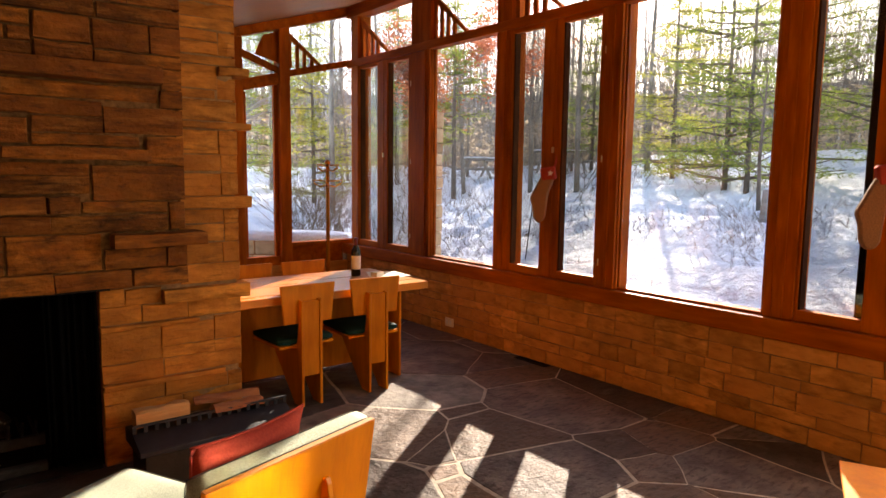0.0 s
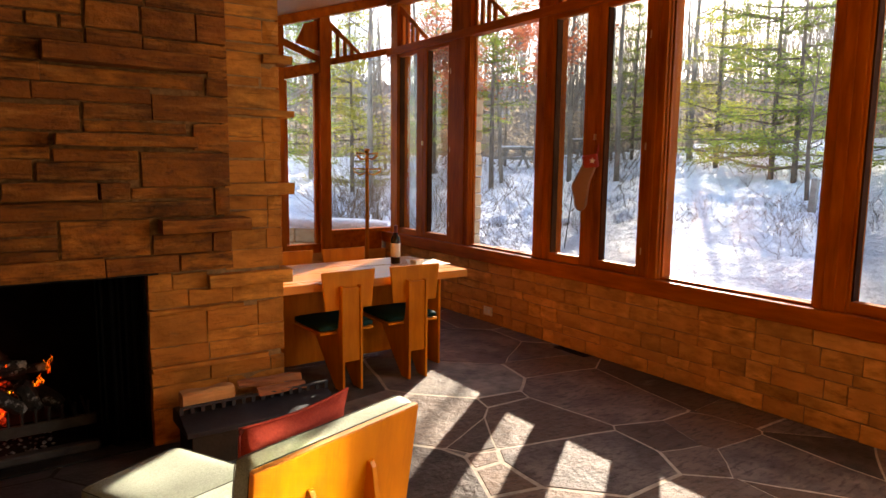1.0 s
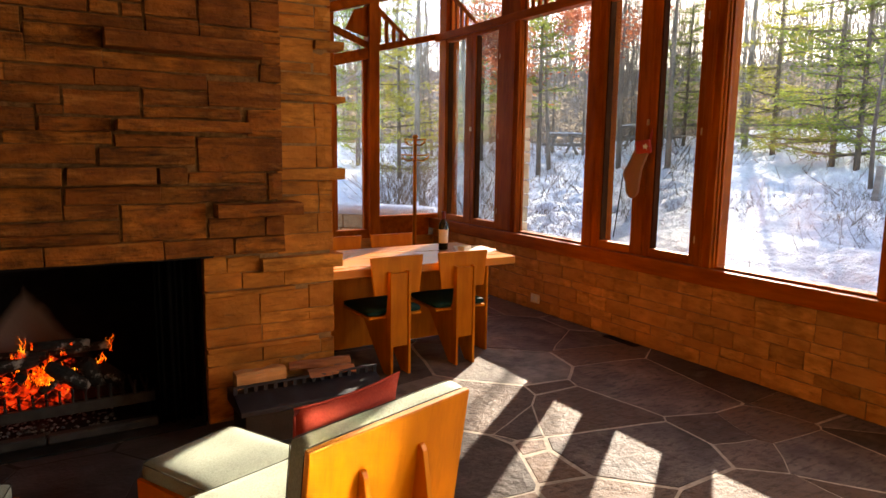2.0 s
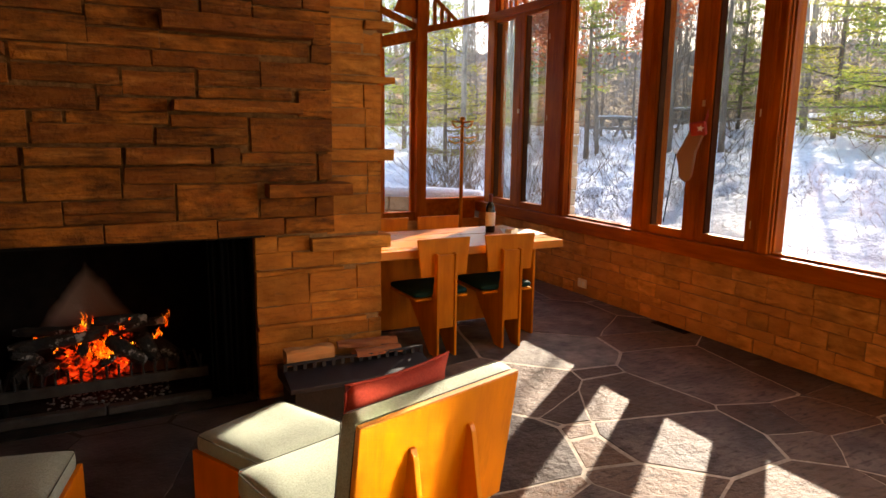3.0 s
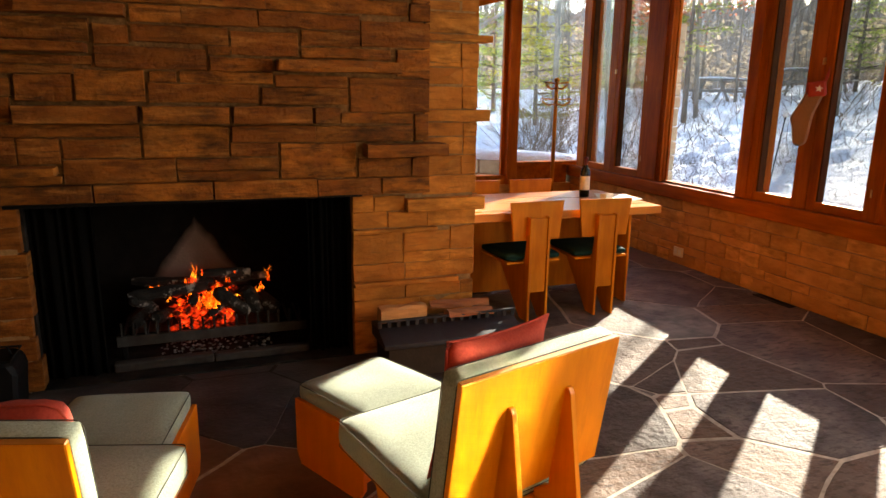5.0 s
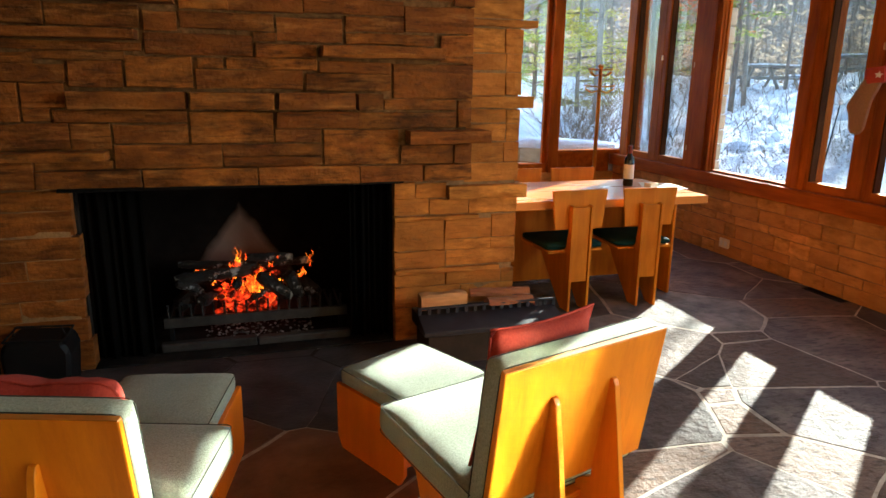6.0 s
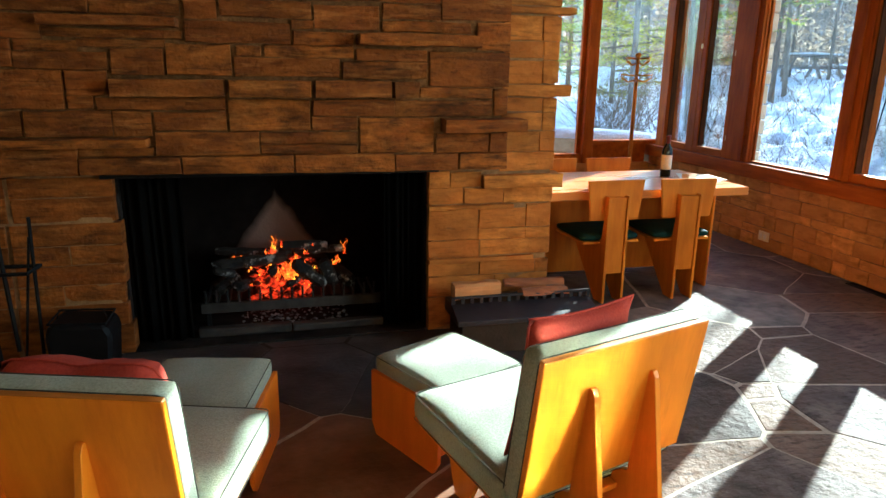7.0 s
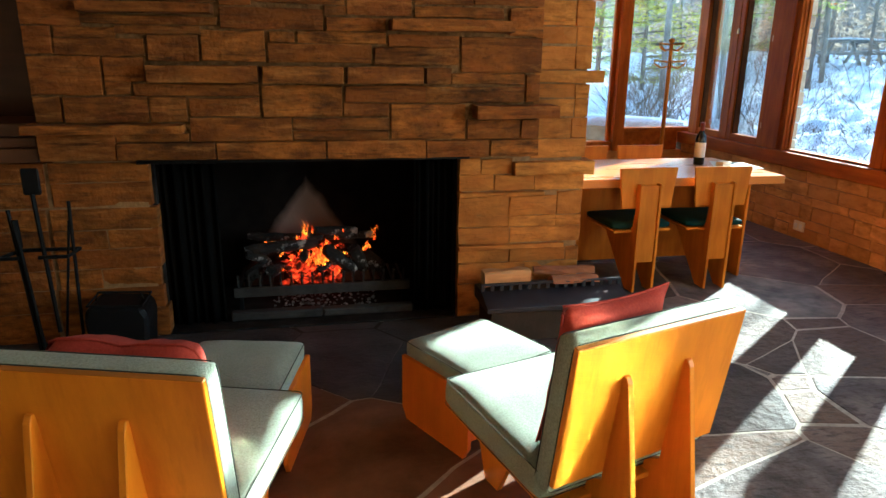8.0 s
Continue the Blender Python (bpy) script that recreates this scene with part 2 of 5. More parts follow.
BRASS = material("brass", (0.55, 0.36, 0.12), (0.75, 0.52, 0.2), (10, 10, 10), 0.3, 0.0, metal=1.0)
CREAM = material("cream_plastic", (0.72, 0.56, 0.30), (0.80, 0.65, 0.38), (10, 10, 10), 0.4, 0.0, mottle=0.05)
WEATHERED = material("weathered_wood", (0.19, 0.175, 0.155), (0.36, 0.335, 0.30), (8, 2, 8), 0.9, 0.3, mottle=0.2)
WHITE_FELT = material("white_felt", (0.7, 0.68, 0.64), (0.8, 0.78, 0.75), (80, 80, 80), 0.95, 0.1, mottle=0.05)
GLOWING_WOODS = material("glowing_distant_woods", (0.15, 0.135, 0.12), (0.48, 0.46, 0.44), (0.9, 0.9, 0.10), 1.0, 0.0, coarse=0.06, mottle=0.3, detail=10)
# emission added to brighten the backlit ridge as haze
haze = GLOWING_WOODS.node_tree.nodes["Principled BSDF"]
GLOWING_WOODS.node_tree.links.new(haze.inputs["Base Color"].links[0].from_socket, haze.inputs["Emission Color"])
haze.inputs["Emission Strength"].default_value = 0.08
LIMESTONE = material("beige_limestone", (0.36, 0.29, 0.17), (0.62, 0.52, 0.34), (8, 8, 12), 0.9, 0.5, vary=0.2, mottle=0.3)
BOUNCE_BOARD = material("bounce_board", (0.42, 0.33, 0.22), (0.54, 0.44, 0.31), (2, 9, 9), 0.5, 0.08, mottle=0.2)
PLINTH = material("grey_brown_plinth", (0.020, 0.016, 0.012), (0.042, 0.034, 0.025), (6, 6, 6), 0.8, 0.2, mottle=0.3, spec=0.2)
BRUSH = material("brown_brush", (0.10, 0.066, 0.042), (0.26, 0.185, 0.12), (6, 6, 6), 0.9, 0.0)
# redder copy of the plywood for the ottomans; shade and bounce are painted in
SHADED_PLY = material("shaded_plywood", (0.58, 0.120, 0.002), (0.80, 0.205, 0.004), (9, 9, 1.6), 0.42, 0.05, coarse=1.5, mottle=0.25, fine=120, spec=0.3)
DARK_LOG = material("dark_log", (0.20, 0.065, 0.025), (0.42, 0.16, 0.06), (4, 30, 30), 0.9, 0.5, mottle=0.4)
CURTAIN_MESH = material("black_wire_mesh", (0.0015, 0.0013, 0.0012), (0.004, 0.0035, 0.003), (90, 90, 90), 0.9, 0.2, spec=0.04)
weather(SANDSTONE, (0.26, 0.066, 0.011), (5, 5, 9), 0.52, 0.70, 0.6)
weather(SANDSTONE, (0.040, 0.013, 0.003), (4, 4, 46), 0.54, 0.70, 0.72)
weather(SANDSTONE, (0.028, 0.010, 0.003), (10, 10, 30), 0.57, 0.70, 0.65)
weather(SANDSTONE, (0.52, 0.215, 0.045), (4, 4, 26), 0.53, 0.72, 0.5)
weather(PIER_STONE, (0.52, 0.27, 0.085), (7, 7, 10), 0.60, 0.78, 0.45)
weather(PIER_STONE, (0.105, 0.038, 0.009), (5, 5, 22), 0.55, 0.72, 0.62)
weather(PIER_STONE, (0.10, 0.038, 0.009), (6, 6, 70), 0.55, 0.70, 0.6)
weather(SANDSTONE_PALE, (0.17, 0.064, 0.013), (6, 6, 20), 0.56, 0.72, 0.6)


def burnt_clean(m, x, z, clean):
    """A peaked patch, burnt free of soot, with ragged borders."""
    n, link = m.node_tree.nodes, m.node_tree.links.new
    bsdf = n["Principled BSDF"]
    was = bsdf.inputs["Base Color"].links[0].from_socket
    co, parts, tex = n.new("ShaderNodeTexCoord"), n.new("ShaderNodeSeparateXYZ"), n.new("ShaderNodeTexNoise")
    tex.inputs["Scale"].default_value = 7.0
    link(co.outputs["Object"], parts.inputs[0])
    link(co.outputs["Object"], tex.inputs["Vector"])

    def calc(kind, a, b, c=0.0):
        k = n.new("ShaderNodeMath")
        k.operation = kind
        for socket, value in zip(k.inputs, (a, b, c)):
            if isinstance(value, (int, float)):
                socket.default_value = value
            else:
                link(value, socket)
        return k.outputs[0]

    off = calc("ABSOLUTE", calc("SUBTRACT", parts.outputs[0], x), 0.0)
    edge = calc("ADD", calc("MULTIPLY_ADD", off, 1.45, parts.outputs[2]), calc("MULTIPLY", tex.outputs["Fac"], 0.10))
    ease, mix = n.new("ShaderNodeMapRange"), n.new("ShaderNodeMix")
    ease.inputs["From Min"].default_value, ease.inputs["From Max"].default_value = z + 0.075, z - 0.02
    mix.data_type = "RGBA"
    mix.inputs["B"].default_value = (*clean, 1)
    link(edge, ease.inputs["Value"])
    link(ease.outputs[0], mix.inputs["Factor"])
    link(was, mix.inputs["A"])
    link(mix.outputs["Result"], bsdf.inputs["Base Color"])


burnt_clean(FIREBACK, -1.465, 0.71, (0.20, 0.155, 0.135))
weather(FLAG, (0.045, 0.034, 0.030), (13, 38, 16), 0.50, 0.64, 0.75)
weather(FLAG, (0.26, 0.215, 0.17), (3.5, 5, 4), 0.58, 0.74, 0.5)
weather(CHAR, (0.40, 0.39, 0.38), (12, 12, 12), 0.58, 0.66, 0.85)
weather(PLY, (0.48, 0.115, 0.003), (24, 24, 2.2), 0.52, 0.75, 0.45)
GLASS = clear_glass("window_glass", (0.94, 0.95, 0.97))
GLASS_SCREENED = clear_glass("screened_glass", (0.72, 0.72, 0.71))


def leafy(m, share=0.5):
    """Lets light pass through leaves."""
    n, link = m.node_tree.nodes, m.node_tree.links.new
    bsdf = n["Principled BSDF"]
    thin, mix = n.new("ShaderNodeBsdfTranslucent"), n.new("ShaderNodeMixShader")
    mix.inputs[0].default_value = share
    link(bsdf.inputs["Base Color"].links[0].from_socket, thin.inputs["Color"])
    link(bsdf.outputs[0], mix.inputs[1])
    link(thin.outputs[0], mix.inputs[2])
    link(mix.outputs[0], n["Material Output"].inputs["Surface"])


def crust(m, scale, depth):
    """Adds a coarse trodden relief under a material's fine one."""
    n, link = m.node_tree.nodes, m.node_tree.links.new
    fine = n["Principled BSDF"].inputs["Normal"].links[0].from_node
    co, tex, bp = n.new("ShaderNodeTexCoord"), n.new("ShaderNodeTexNoise"), n.new("ShaderNodeBump")
    tex.inputs["Scale"].default_value = scale
    tex.inputs["Detail"].default_value = 6.0
    tex.inputs["Roughness"].default_value = 0.65
    bp.inputs["Strength"].default_value = 1.0
    bp.inputs["Distance"].default_value = depth
    link(co.outputs["Object"], tex.inputs["Vector"])
    link(tex.outputs["Fac"], bp.inputs["Height"])
    link(bp.outputs[0], fine.inputs["Normal"])


crust(SNOW, 5.5, 0.12)
crust(FLAG, 11, 0.022)
crust(SUN_PATCH_FLAG, 9, 0.012)
crust(HEARTH_FLAG, 9, 0.010)

for leaf_material in (NEEDLES, YELLOW_LEAF, DRY_LEAF, TWIGS):
    leafy(leaf_material, 0.6)


# ---- building tools ----
def thing(name, m, label="", category="", group="", kind=""):
    ob = new(name)
    ob.empty_display_size = 0.1
    ob.matrix_basis = m
    return tagged(ob, label, category, group, kind)


def part(name, bm, mat, parent=None, label="", smooth=False):
    me = bpy.data.meshes.new(name)
    bmesh.ops.recalc_face_normals(bm, faces=bm.faces[:])
    bm.to_mesh(me)
    bm.free()
    me.materials.append(mat)
    if smooth:
        me.polygons.foreach_set("use_smooth", [True] * len(me.polygons))
    ob = new(name, me)
    ob.parent = parent
    return tagged(ob, label=label)


def raw(name, verts, faces, mat, parent=None, label="", smooth=False):
    me = bpy.data.meshes.new(name)
    me.from_pydata(verts, [], faces)
    me.materials.append(mat)
    if smooth:
        me.polygons.foreach_set("use_smooth", [True] * len(me.polygons))
    ob = new(name, me)
    ob.parent = parent
    return tagged(ob, label=label)


def box(x0, x1, y0, y1, z0, z1, edge=0.003, bm=None, turn=None):
    """A box with small chamfers, added to bm or to a new bmesh."""
    own = bmesh.new()
    m = Matrix.LocRotScale(((x0 + x1) / 2, (y0 + y1) / 2, (z0 + z1) / 2), None, (x1 - x0, y1 - y0, z1 - z0))
    bmesh.ops.create_cube(own, size=1.0, matrix=m)
    if edge:
        bmesh.ops.bevel(own, geom=own.edges[:], offset=edge, segments=1, affect="EDGES", clamp_overlap=True)
    if turn is not None:
        own.transform(turn)
    return join(bm, own)


def join(bm, own):
    if bm is None:
        return own
    me = bpy.data.meshes.new("tmp")
    own.to_mesh(me)
    own.free()
    bm.from_mesh(me)
    bpy.data.meshes.remove(me)
    return bm


def prism(points, axis, t0, t1, edge=0.003, bm=None):
    """A flat outline pushed out along an axis: points are the two other coordinates, in x, y, z order."""
    own = bmesh.new()

    def put(a, b, t):
        return {"x": (t, a, b), "y": (a, t, b), "z": (a, b, t)}[axis]

    low = [own.verts.new(put(a, b, t0)) for a, b in points]
    high = [own.verts.new(put(a, b, t1)) for a, b in points]
    own.faces.new(low)
    own.faces.new(high[::-1])
    for i in range(len(points)):
        j = (i + 1) % len(points)
        own.faces.new((low[i], high[i], high[j], low[j]))
    bmesh.ops.recalc_face_normals(own, faces=own.faces[:])
    if edge:
        bmesh.ops.bevel(own, geom=own.edges[:], offset=edge, segments=1, affect="EDGES", clamp_overlap=True)
    return join(bm, own)


def tube(points, radii, sides=8, bm=None, closed=False):
    """A round bar along points."""
    own = bmesh.new() if bm is None else bm
    pts = [Vector(p) for p in points]
    if isinstance(radii, (int, float)):
        radii = [radii] * len(pts)
    rings = []
    for i, p in enumerate(pts):
        a = pts[i - 1] if i or closed else p
        b = pts[(i + 1) % len(pts)] if i < len(pts) - 1 or closed else p
        way = (b - a).normalized()
        side = way.cross(Vector((0.13, 0.2, 1)) if abs(way.z) < 0.9 else Vector((1, 0.1, 0))).normalized()
        up = side.cross(way)
        rings.append([own.verts.new(p + radii[i] * (math.cos(k * math.tau / sides) * side + math.sin(k * math.tau / sides) * up))
                      for k in range(sides)])
    for i in range(len(rings) - (0 if closed else 1)):
        r, s = rings[i], rings[(i + 1) % len(rings)]
        for k in range(sides):
            own.faces.new((r[k], r[(k + 1) % sides], s[(k + 1) % sides], s[k]))
    if not closed:
        own.faces.new(rings[0][::-1])
        own.faces.new(rings[-1])
    return own


def lathe(profile, sides=24, at=(0, 0, 0)):
    """A turned body from (radius, height) pairs."""
    bm = bmesh.new()
    rings = [[bm.verts.new((at[0] + r * math.cos(k * math.tau / sides), at[1] + r * math.sin(k * math.tau / sides), at[2] + z))
              for k in range(sides)] for r, z in profile]
    for r, s in zip(rings, rings[1:]):
        for k in range(sides):
            bm.faces.new((r[k], r[(k + 1) % sides], s[(k + 1) % sides], s[k]))
    bm.faces.new(rings[0][::-1])
    bm.faces.new(rings[-1])
    return bm


def padded(w, d, h, r=0.03, puff=0.02, n=12, sag=0.0, seed=1):
    """A soft cushion, centred on the origin in plan and standing on z = 0."""
    bm = bmesh.new()
    bmesh.ops.create_cube(bm, size=2.0)
    bmesh.ops.subdivide_edges(bm, edges=bm.edges[:], cuts=n, use_grid_fill=True)
    half = Vector((w / 2, d / 2, h / 2))
    for v in bm.verts:
        q = v.co.copy()
        p = Vector((q.x * half.x, q.y * half.y, q.z * half.z))
        inner = Vector([max(-half[i] + r, min(half[i] - r, p[i])) for i in range(3)])
        off = p - inner
        if off.length > 1e-6:
            p = inner + off.normalized() * r
        bulge = max(0, 1 - q.x ** 4) * max(0, 1 - q.y ** 4)
        p.z += q.z * puff * bulge
        edge = max(0, 1 - q.z ** 2)
        p.x += math.copysign(edge * puff * 0.35 * (abs(q.x) > 0.9), q.x)
        p.y += math.copysign(edge * puff * 0.35 * (abs(q.y) > 0.9), q.y)
        wob = noise.noise(Vector((p.x * 7 + seed, p.y * 7, p.z * 7))) * 0.006
        p.z += wob * bulge - sag * max(0, 1 - q.x ** 2) * max(0, 1 - q.y ** 2) * (q.z > 0)
        v.co = p + Vector((0, 0, half.z))
    return bm


def piping_loop(w, d, z, r=0.0017):
    """A welt round a cushion's edge."""
    pts, c, n = [], 0.022, 4
    for sx, sy, a0 in ((1, 1, 0), (-1, 1, 90), (-1, -1, 180), (1, -1, 270)):
        for k in range(n + 1):
            a = radians(a0 + 90 * k / n)
            pts.append((sx * (w / 2 - c) + c * math.cos(a), sy * (d / 2 - c) + c * math.sin(a), z))
    return tube(pts, r, 6, closed=True)


# ---- large structure ----
WX = 2.62            # inner face of the window wall's frame
EY = 3.21            # inner face of the end wall's frame
SILL = 0.60          # top of the low stone wall
CEIL = 2.72          # flat part of the ceiling


def slope(x):
    """Height of the sloping ceiling."""
    return max(CEIL, 3.40 + 0.307 * (x - 2.62))


def setting(name, bm, mat, label):
    return tagged(part(name, bm, mat), label=label, kind="structure")


def ground_height(x, y):
    out = max(-5.2 - x, x - 2.95, -5.5 - y, y - 3.5, 0.0) if not (x > 2.95 and y > 3.5) else math.hypot(x - 2.95, y - 3.5)
    if out < 0.05:
        return -0.35
    s = min(1, out / 0.6)
    t = min(1, max(0, (out - 0.5) / 20))
    hill = min(1, max(0, (x - y) / (abs(x) + abs(y) + 1) / 0.4))
    rise = (1.66 + 0.75 * hill) * t ** 0.9
    far = max(0, out - 24)
    bumps = (0.10 * noise.noise(Vector((x * 0.35, y * 0.35, 1.7))) + 0.10 * noise.noise(Vector((x * 1.1, y * 1.1, 4.1)))
             + 0.11 * noise.noise(Vector((x * 2.1, y * 2.1, 2.2))) + 0.065 * noise.noise(Vector((x * 4.6, y * 4.6, 8.2))))
    return -0.35 * (1 - s) + s * (0.12 + rise + bumps * min(1, out / 2)) - 0.004 * min(far, 60)


def build_ground():
    def steps(lo, hi):
        fine = list(np.arange(lo, 2.8, 0.6)) + list(np.arange(2.8, hi, 0.10))
        grow, a, b, w = [], hi, lo, 0.5
        while w < 120:
            a, b = a + w, b - w
            grow += [a, b]
            w *= 1.25
        return sorted(fine + grow)

    xs, ys = steps(-6, 20), steps(-8, 20)
    verts = [(x, y, ground_height(x, y)) for y in ys for x in xs]
    nx = len(xs)
    faces = [(j * nx + i, j * nx + i + 1, (j + 1) * nx + i + 1, (j + 1) * nx + i) for j in range(len(ys) - 1) for i in range(nx - 1)]
    ob = raw("ground", verts, faces, SNOW, smooth=True)
    tagged(ob, label="snow-covered ground rising gently away from the cottage", kind="structure")


build_ground()


def build_backdrop():
    """Plain far ridge of woods, well beyond the trees; its pale haze is painted and glows."""
    verts, faces = [], []
    n = 260
    for k in range(n + 1):
        a = radians(-10 + 110 * k / n)
        top = 13.5 + 1.6 * noise.noise(Vector((k * 0.06, 0, 0))) + 1.1 * noise.noise(Vector((k * 0.9, 3, 0)))
        for d, z in ((95, -2), (95, top * 0.6), (99, top)):
            verts.append((d * math.sin(a), d * math.cos(a), z))
    for k in range(n):
        for j in (0, 1):
            a = k * 3 + j
            faces.append((a, a + 3, a + 4, a + 1))
    tagged(raw("backdrop", verts, faces, GLOWING_WOODS), label="distant wooded ridge with painted, faintly glowing grey-brown haze", kind="structure")


build_backdrop()

# floor bed, under the flagstones
floor = setting("floor", box(-5.0, 2.9, -5.2, 3.5, -0.2, -0.0015, 0), GROUT, "pale mortar bed of the flagstone floor")

# ceiling: flat over the hearth, sloping up to the windows
# beyond the windows it ends in an added, unseen eave that cuts high sun
bm = prism([(-5.2, CEIL), (0.40, CEIL), (2.62, slope(2.62)), (3.75, slope(3.75)), (3.75, slope(3.75) + 0.22), (0.40, CEIL + 0.24), (-5.2, CEIL + 0.24)],
           "y", -5.4, 4.4, 0)
setting("ceiling", bm, PLASTER, "smooth tan ceiling sloping up towards the windows")

# plain walls that close the room behind the camera and past the hearth
# both are unseen and kept pale to bounce light into the room
setting("wall_south", box(-5.2, 2.9, -5.4, -5.2, -0.2, 3.6, 0), BOUNCE_BOARD, "unseen pale wall added behind the seating to bounce light")
setting("wall_west", box(-5.2, -5.0, -5.2, 3.5, -0.2, CEIL, 0), BOUNCE_BOARD, "unseen pale wall added at the room's far side to bounce light")


# end wall, with a tall narrow casement and a fixed pane, and sloping clerestory
def bar_z(x):
    return 2.41 + 0.255 * (x - 1.27)


end_wall = setting("wall_north", box(-5.0, 1.24, EY, EY + 0.28, -0.2, CEIL + 0.3, 0), PANEL, "board wall beside the end windows")
setting("wall_north_base", box(1.24, 2.9, EY, EY + 0.28, -0.2, 0.50, 0.004), SANDSTONE_PALE, "low stone base under the end windows")


def pane(name_parent, x0, x1, y0, y1, z0, z1, mat=None):
    ob = part("pane", box(x0, x1, y0, y1, z0, z1, 0), mat or GLASS, name_parent)
    ob.visible_shadow = False
    return ob


def bar(parent, x0, x1, y0, y1, z0, z1, name="window_frame", mat=None, edge=0.004):
    return part(name, box(x0, x1, y0, y1, z0, z1, edge), mat or REDWOOD, parent)


def sloped_bar(parent, x0, x1, low0, low1, high0, high1, y0, y1, name="window_frame"):
    return part(name, prism([(x0, low0), (x1, low1), (x1, high1), (x0, high0)], "y", y0, y1, 0.004), REDWOOD_FLAT, parent)


win = thing("window_1", Matrix(), "tall redwood casement beside the stone hearth wall", kind="structure")
bar(win, 1.24, 1.375, EY, EY + 0.14, 0.50, slope(1.3) - 0.02)
bar(win, 1.775, 1.895, EY - 0.02, EY + 0.14, 0.50, slope(1.83) - 0.01)
bar(win, 1.375, 1.775, EY + 0.01, EY + 0.12, 0.50, 0.60, "window_sill", REDWOOD_FLAT)
sloped_bar(win, 1.375, 1.775, bar_z(1.375) - 0.07, bar_z(1.775) - 0.07, bar_z(1.375) + 0.05, bar_z(1.775) + 0.05, EY, EY + 0.14)
for x0, x1 in ((1.375, 1.42), (1.73, 1.775)):
    bar(win, x0, x1, EY + 0.05, EY + 0.10, 0.60, bar_z(x0) - 0.07, "sash")
pane(win, 1.42, 1.73, EY + 0.07, EY + 0.076, 0.60, bar_z(1.42) - 0.05)
pane(win, 1.375, 1.775, EY + 0.09, EY + 0.096, bar_z(1.375), slope(1.375))

win = thing("window_2", Matrix(), "fixed corner pane in a redwood frame at the end wall", kind="structure")
bar(win, 1.895, 2.80, EY, EY + 0.13, 0.702, 0.745, "window_sill", REDWOOD_FLAT)
bar(win, 1.895, 2.56, EY + 0.03, EY + 0.10, 0.50, 0.702, "window_frame", REDWOOD_FLAT)
bar(win, 2.74, 2.80, EY + 0.02, EY + 0.13, 0.745, slope(2.74) - 0.02)
pane(win, 2.762, 2.768, 3.13, EY + 0.02, 0.702, slope(2.7) - 0.1)
sloped_bar(win, 1.895, 2.74, bar_z(1.895) - 0.01, bar_z(2.74) - 0.01, bar_z(1.895) + 0.06, bar_z(2.74) + 0.06, EY, EY + 0.12)
pane(win, 1.895, 2.74, EY + 0.07, EY + 0.076, 0.745, bar_z(2.3) + 0.05)
pane(win, 1.895, 2.74, EY + 0.09, EY + 0.096, bar_z(1.9) + 0.1, slope(2.62) - 0.05)
bm = prism([(1.20, slope(1.20) - 0.10), (2.80, slope(2.80) - 0.10), (2.80, slope(2.80)), (1.20, slope(1.20))], "y", EY - 0.03, EY + 0.12, 0.004)
setting("trim_north", bm, REDWOOD_FLAT, "redwood fascia under the sloping ceiling")

# window wall: low stone wall, sill band, posts, casement pairs, fixed panes, clerestory
east = setting("wall_east", box(WX - 0.014, WX + 0.26, -5.2, EY + 0.28, -0.2, SILL - 0.02, 0), MORTAR, "mortar core of the low stone wall")
setting("sill_band", box(WX - 0.045, WX + 0.20, -5.2, EY + 0.14, SILL - 0.02, 0.70, 0.006), REDWOOD_FLAT,
        "continuous redwood sill band on the low stone wall")
HEAD = 2.72
setting("head_beam", box(WX - 0.02, WX + 0.08, -5.2, EY, HEAD, HEAD + 0.078, 0.005), REDWOOD_FLAT, "redwood beam over the windows")
bm = box(WX - 0.02, WX + 0.15, -5.2, EY, slope(WX) - 0.13, slope(WX) + 0.01, 0.004)
setting("trim_east", bm, REDWOOD_FLAT, "redwood fascia at the ceiling over the windows")

POSTS = ((2.98, 3.13), (1.625, 1.94), (0.675, 0.495), (-0.49, -0.625), (-1.726, -1.90), (-2.86, -3.06), (-4.05, -4.25))
for number, (a, b) in enumerate(POSTS):
    lo, hi = min(a, b), max(a, b)
    post = thing("post_%d" % (number + 1), Matrix(), "upright redwood post between windows", kind="structure")
    bar(post, WX - 0.005, WX + (0.05 if number == 1 else 0.17), lo, hi, 0.70, slope(WX) - 0.02, "post")
    if number == 1:
        bar(post, WX + 0.051, WX + 0.17, lo + 0.10, hi, 0.70, slope(WX) - 0.02, "outer_post")
    if number:
        bar(post, WX - 0.018, WX - 0.003, lo + 0.055, hi - 0.055, 0.705, HEAD - 0.002, "moulding")
        bar(post, WX + 0.02, WX + 0.15, hi, hi + 0.022, 0.703, HEAD - 0.004, "stop")


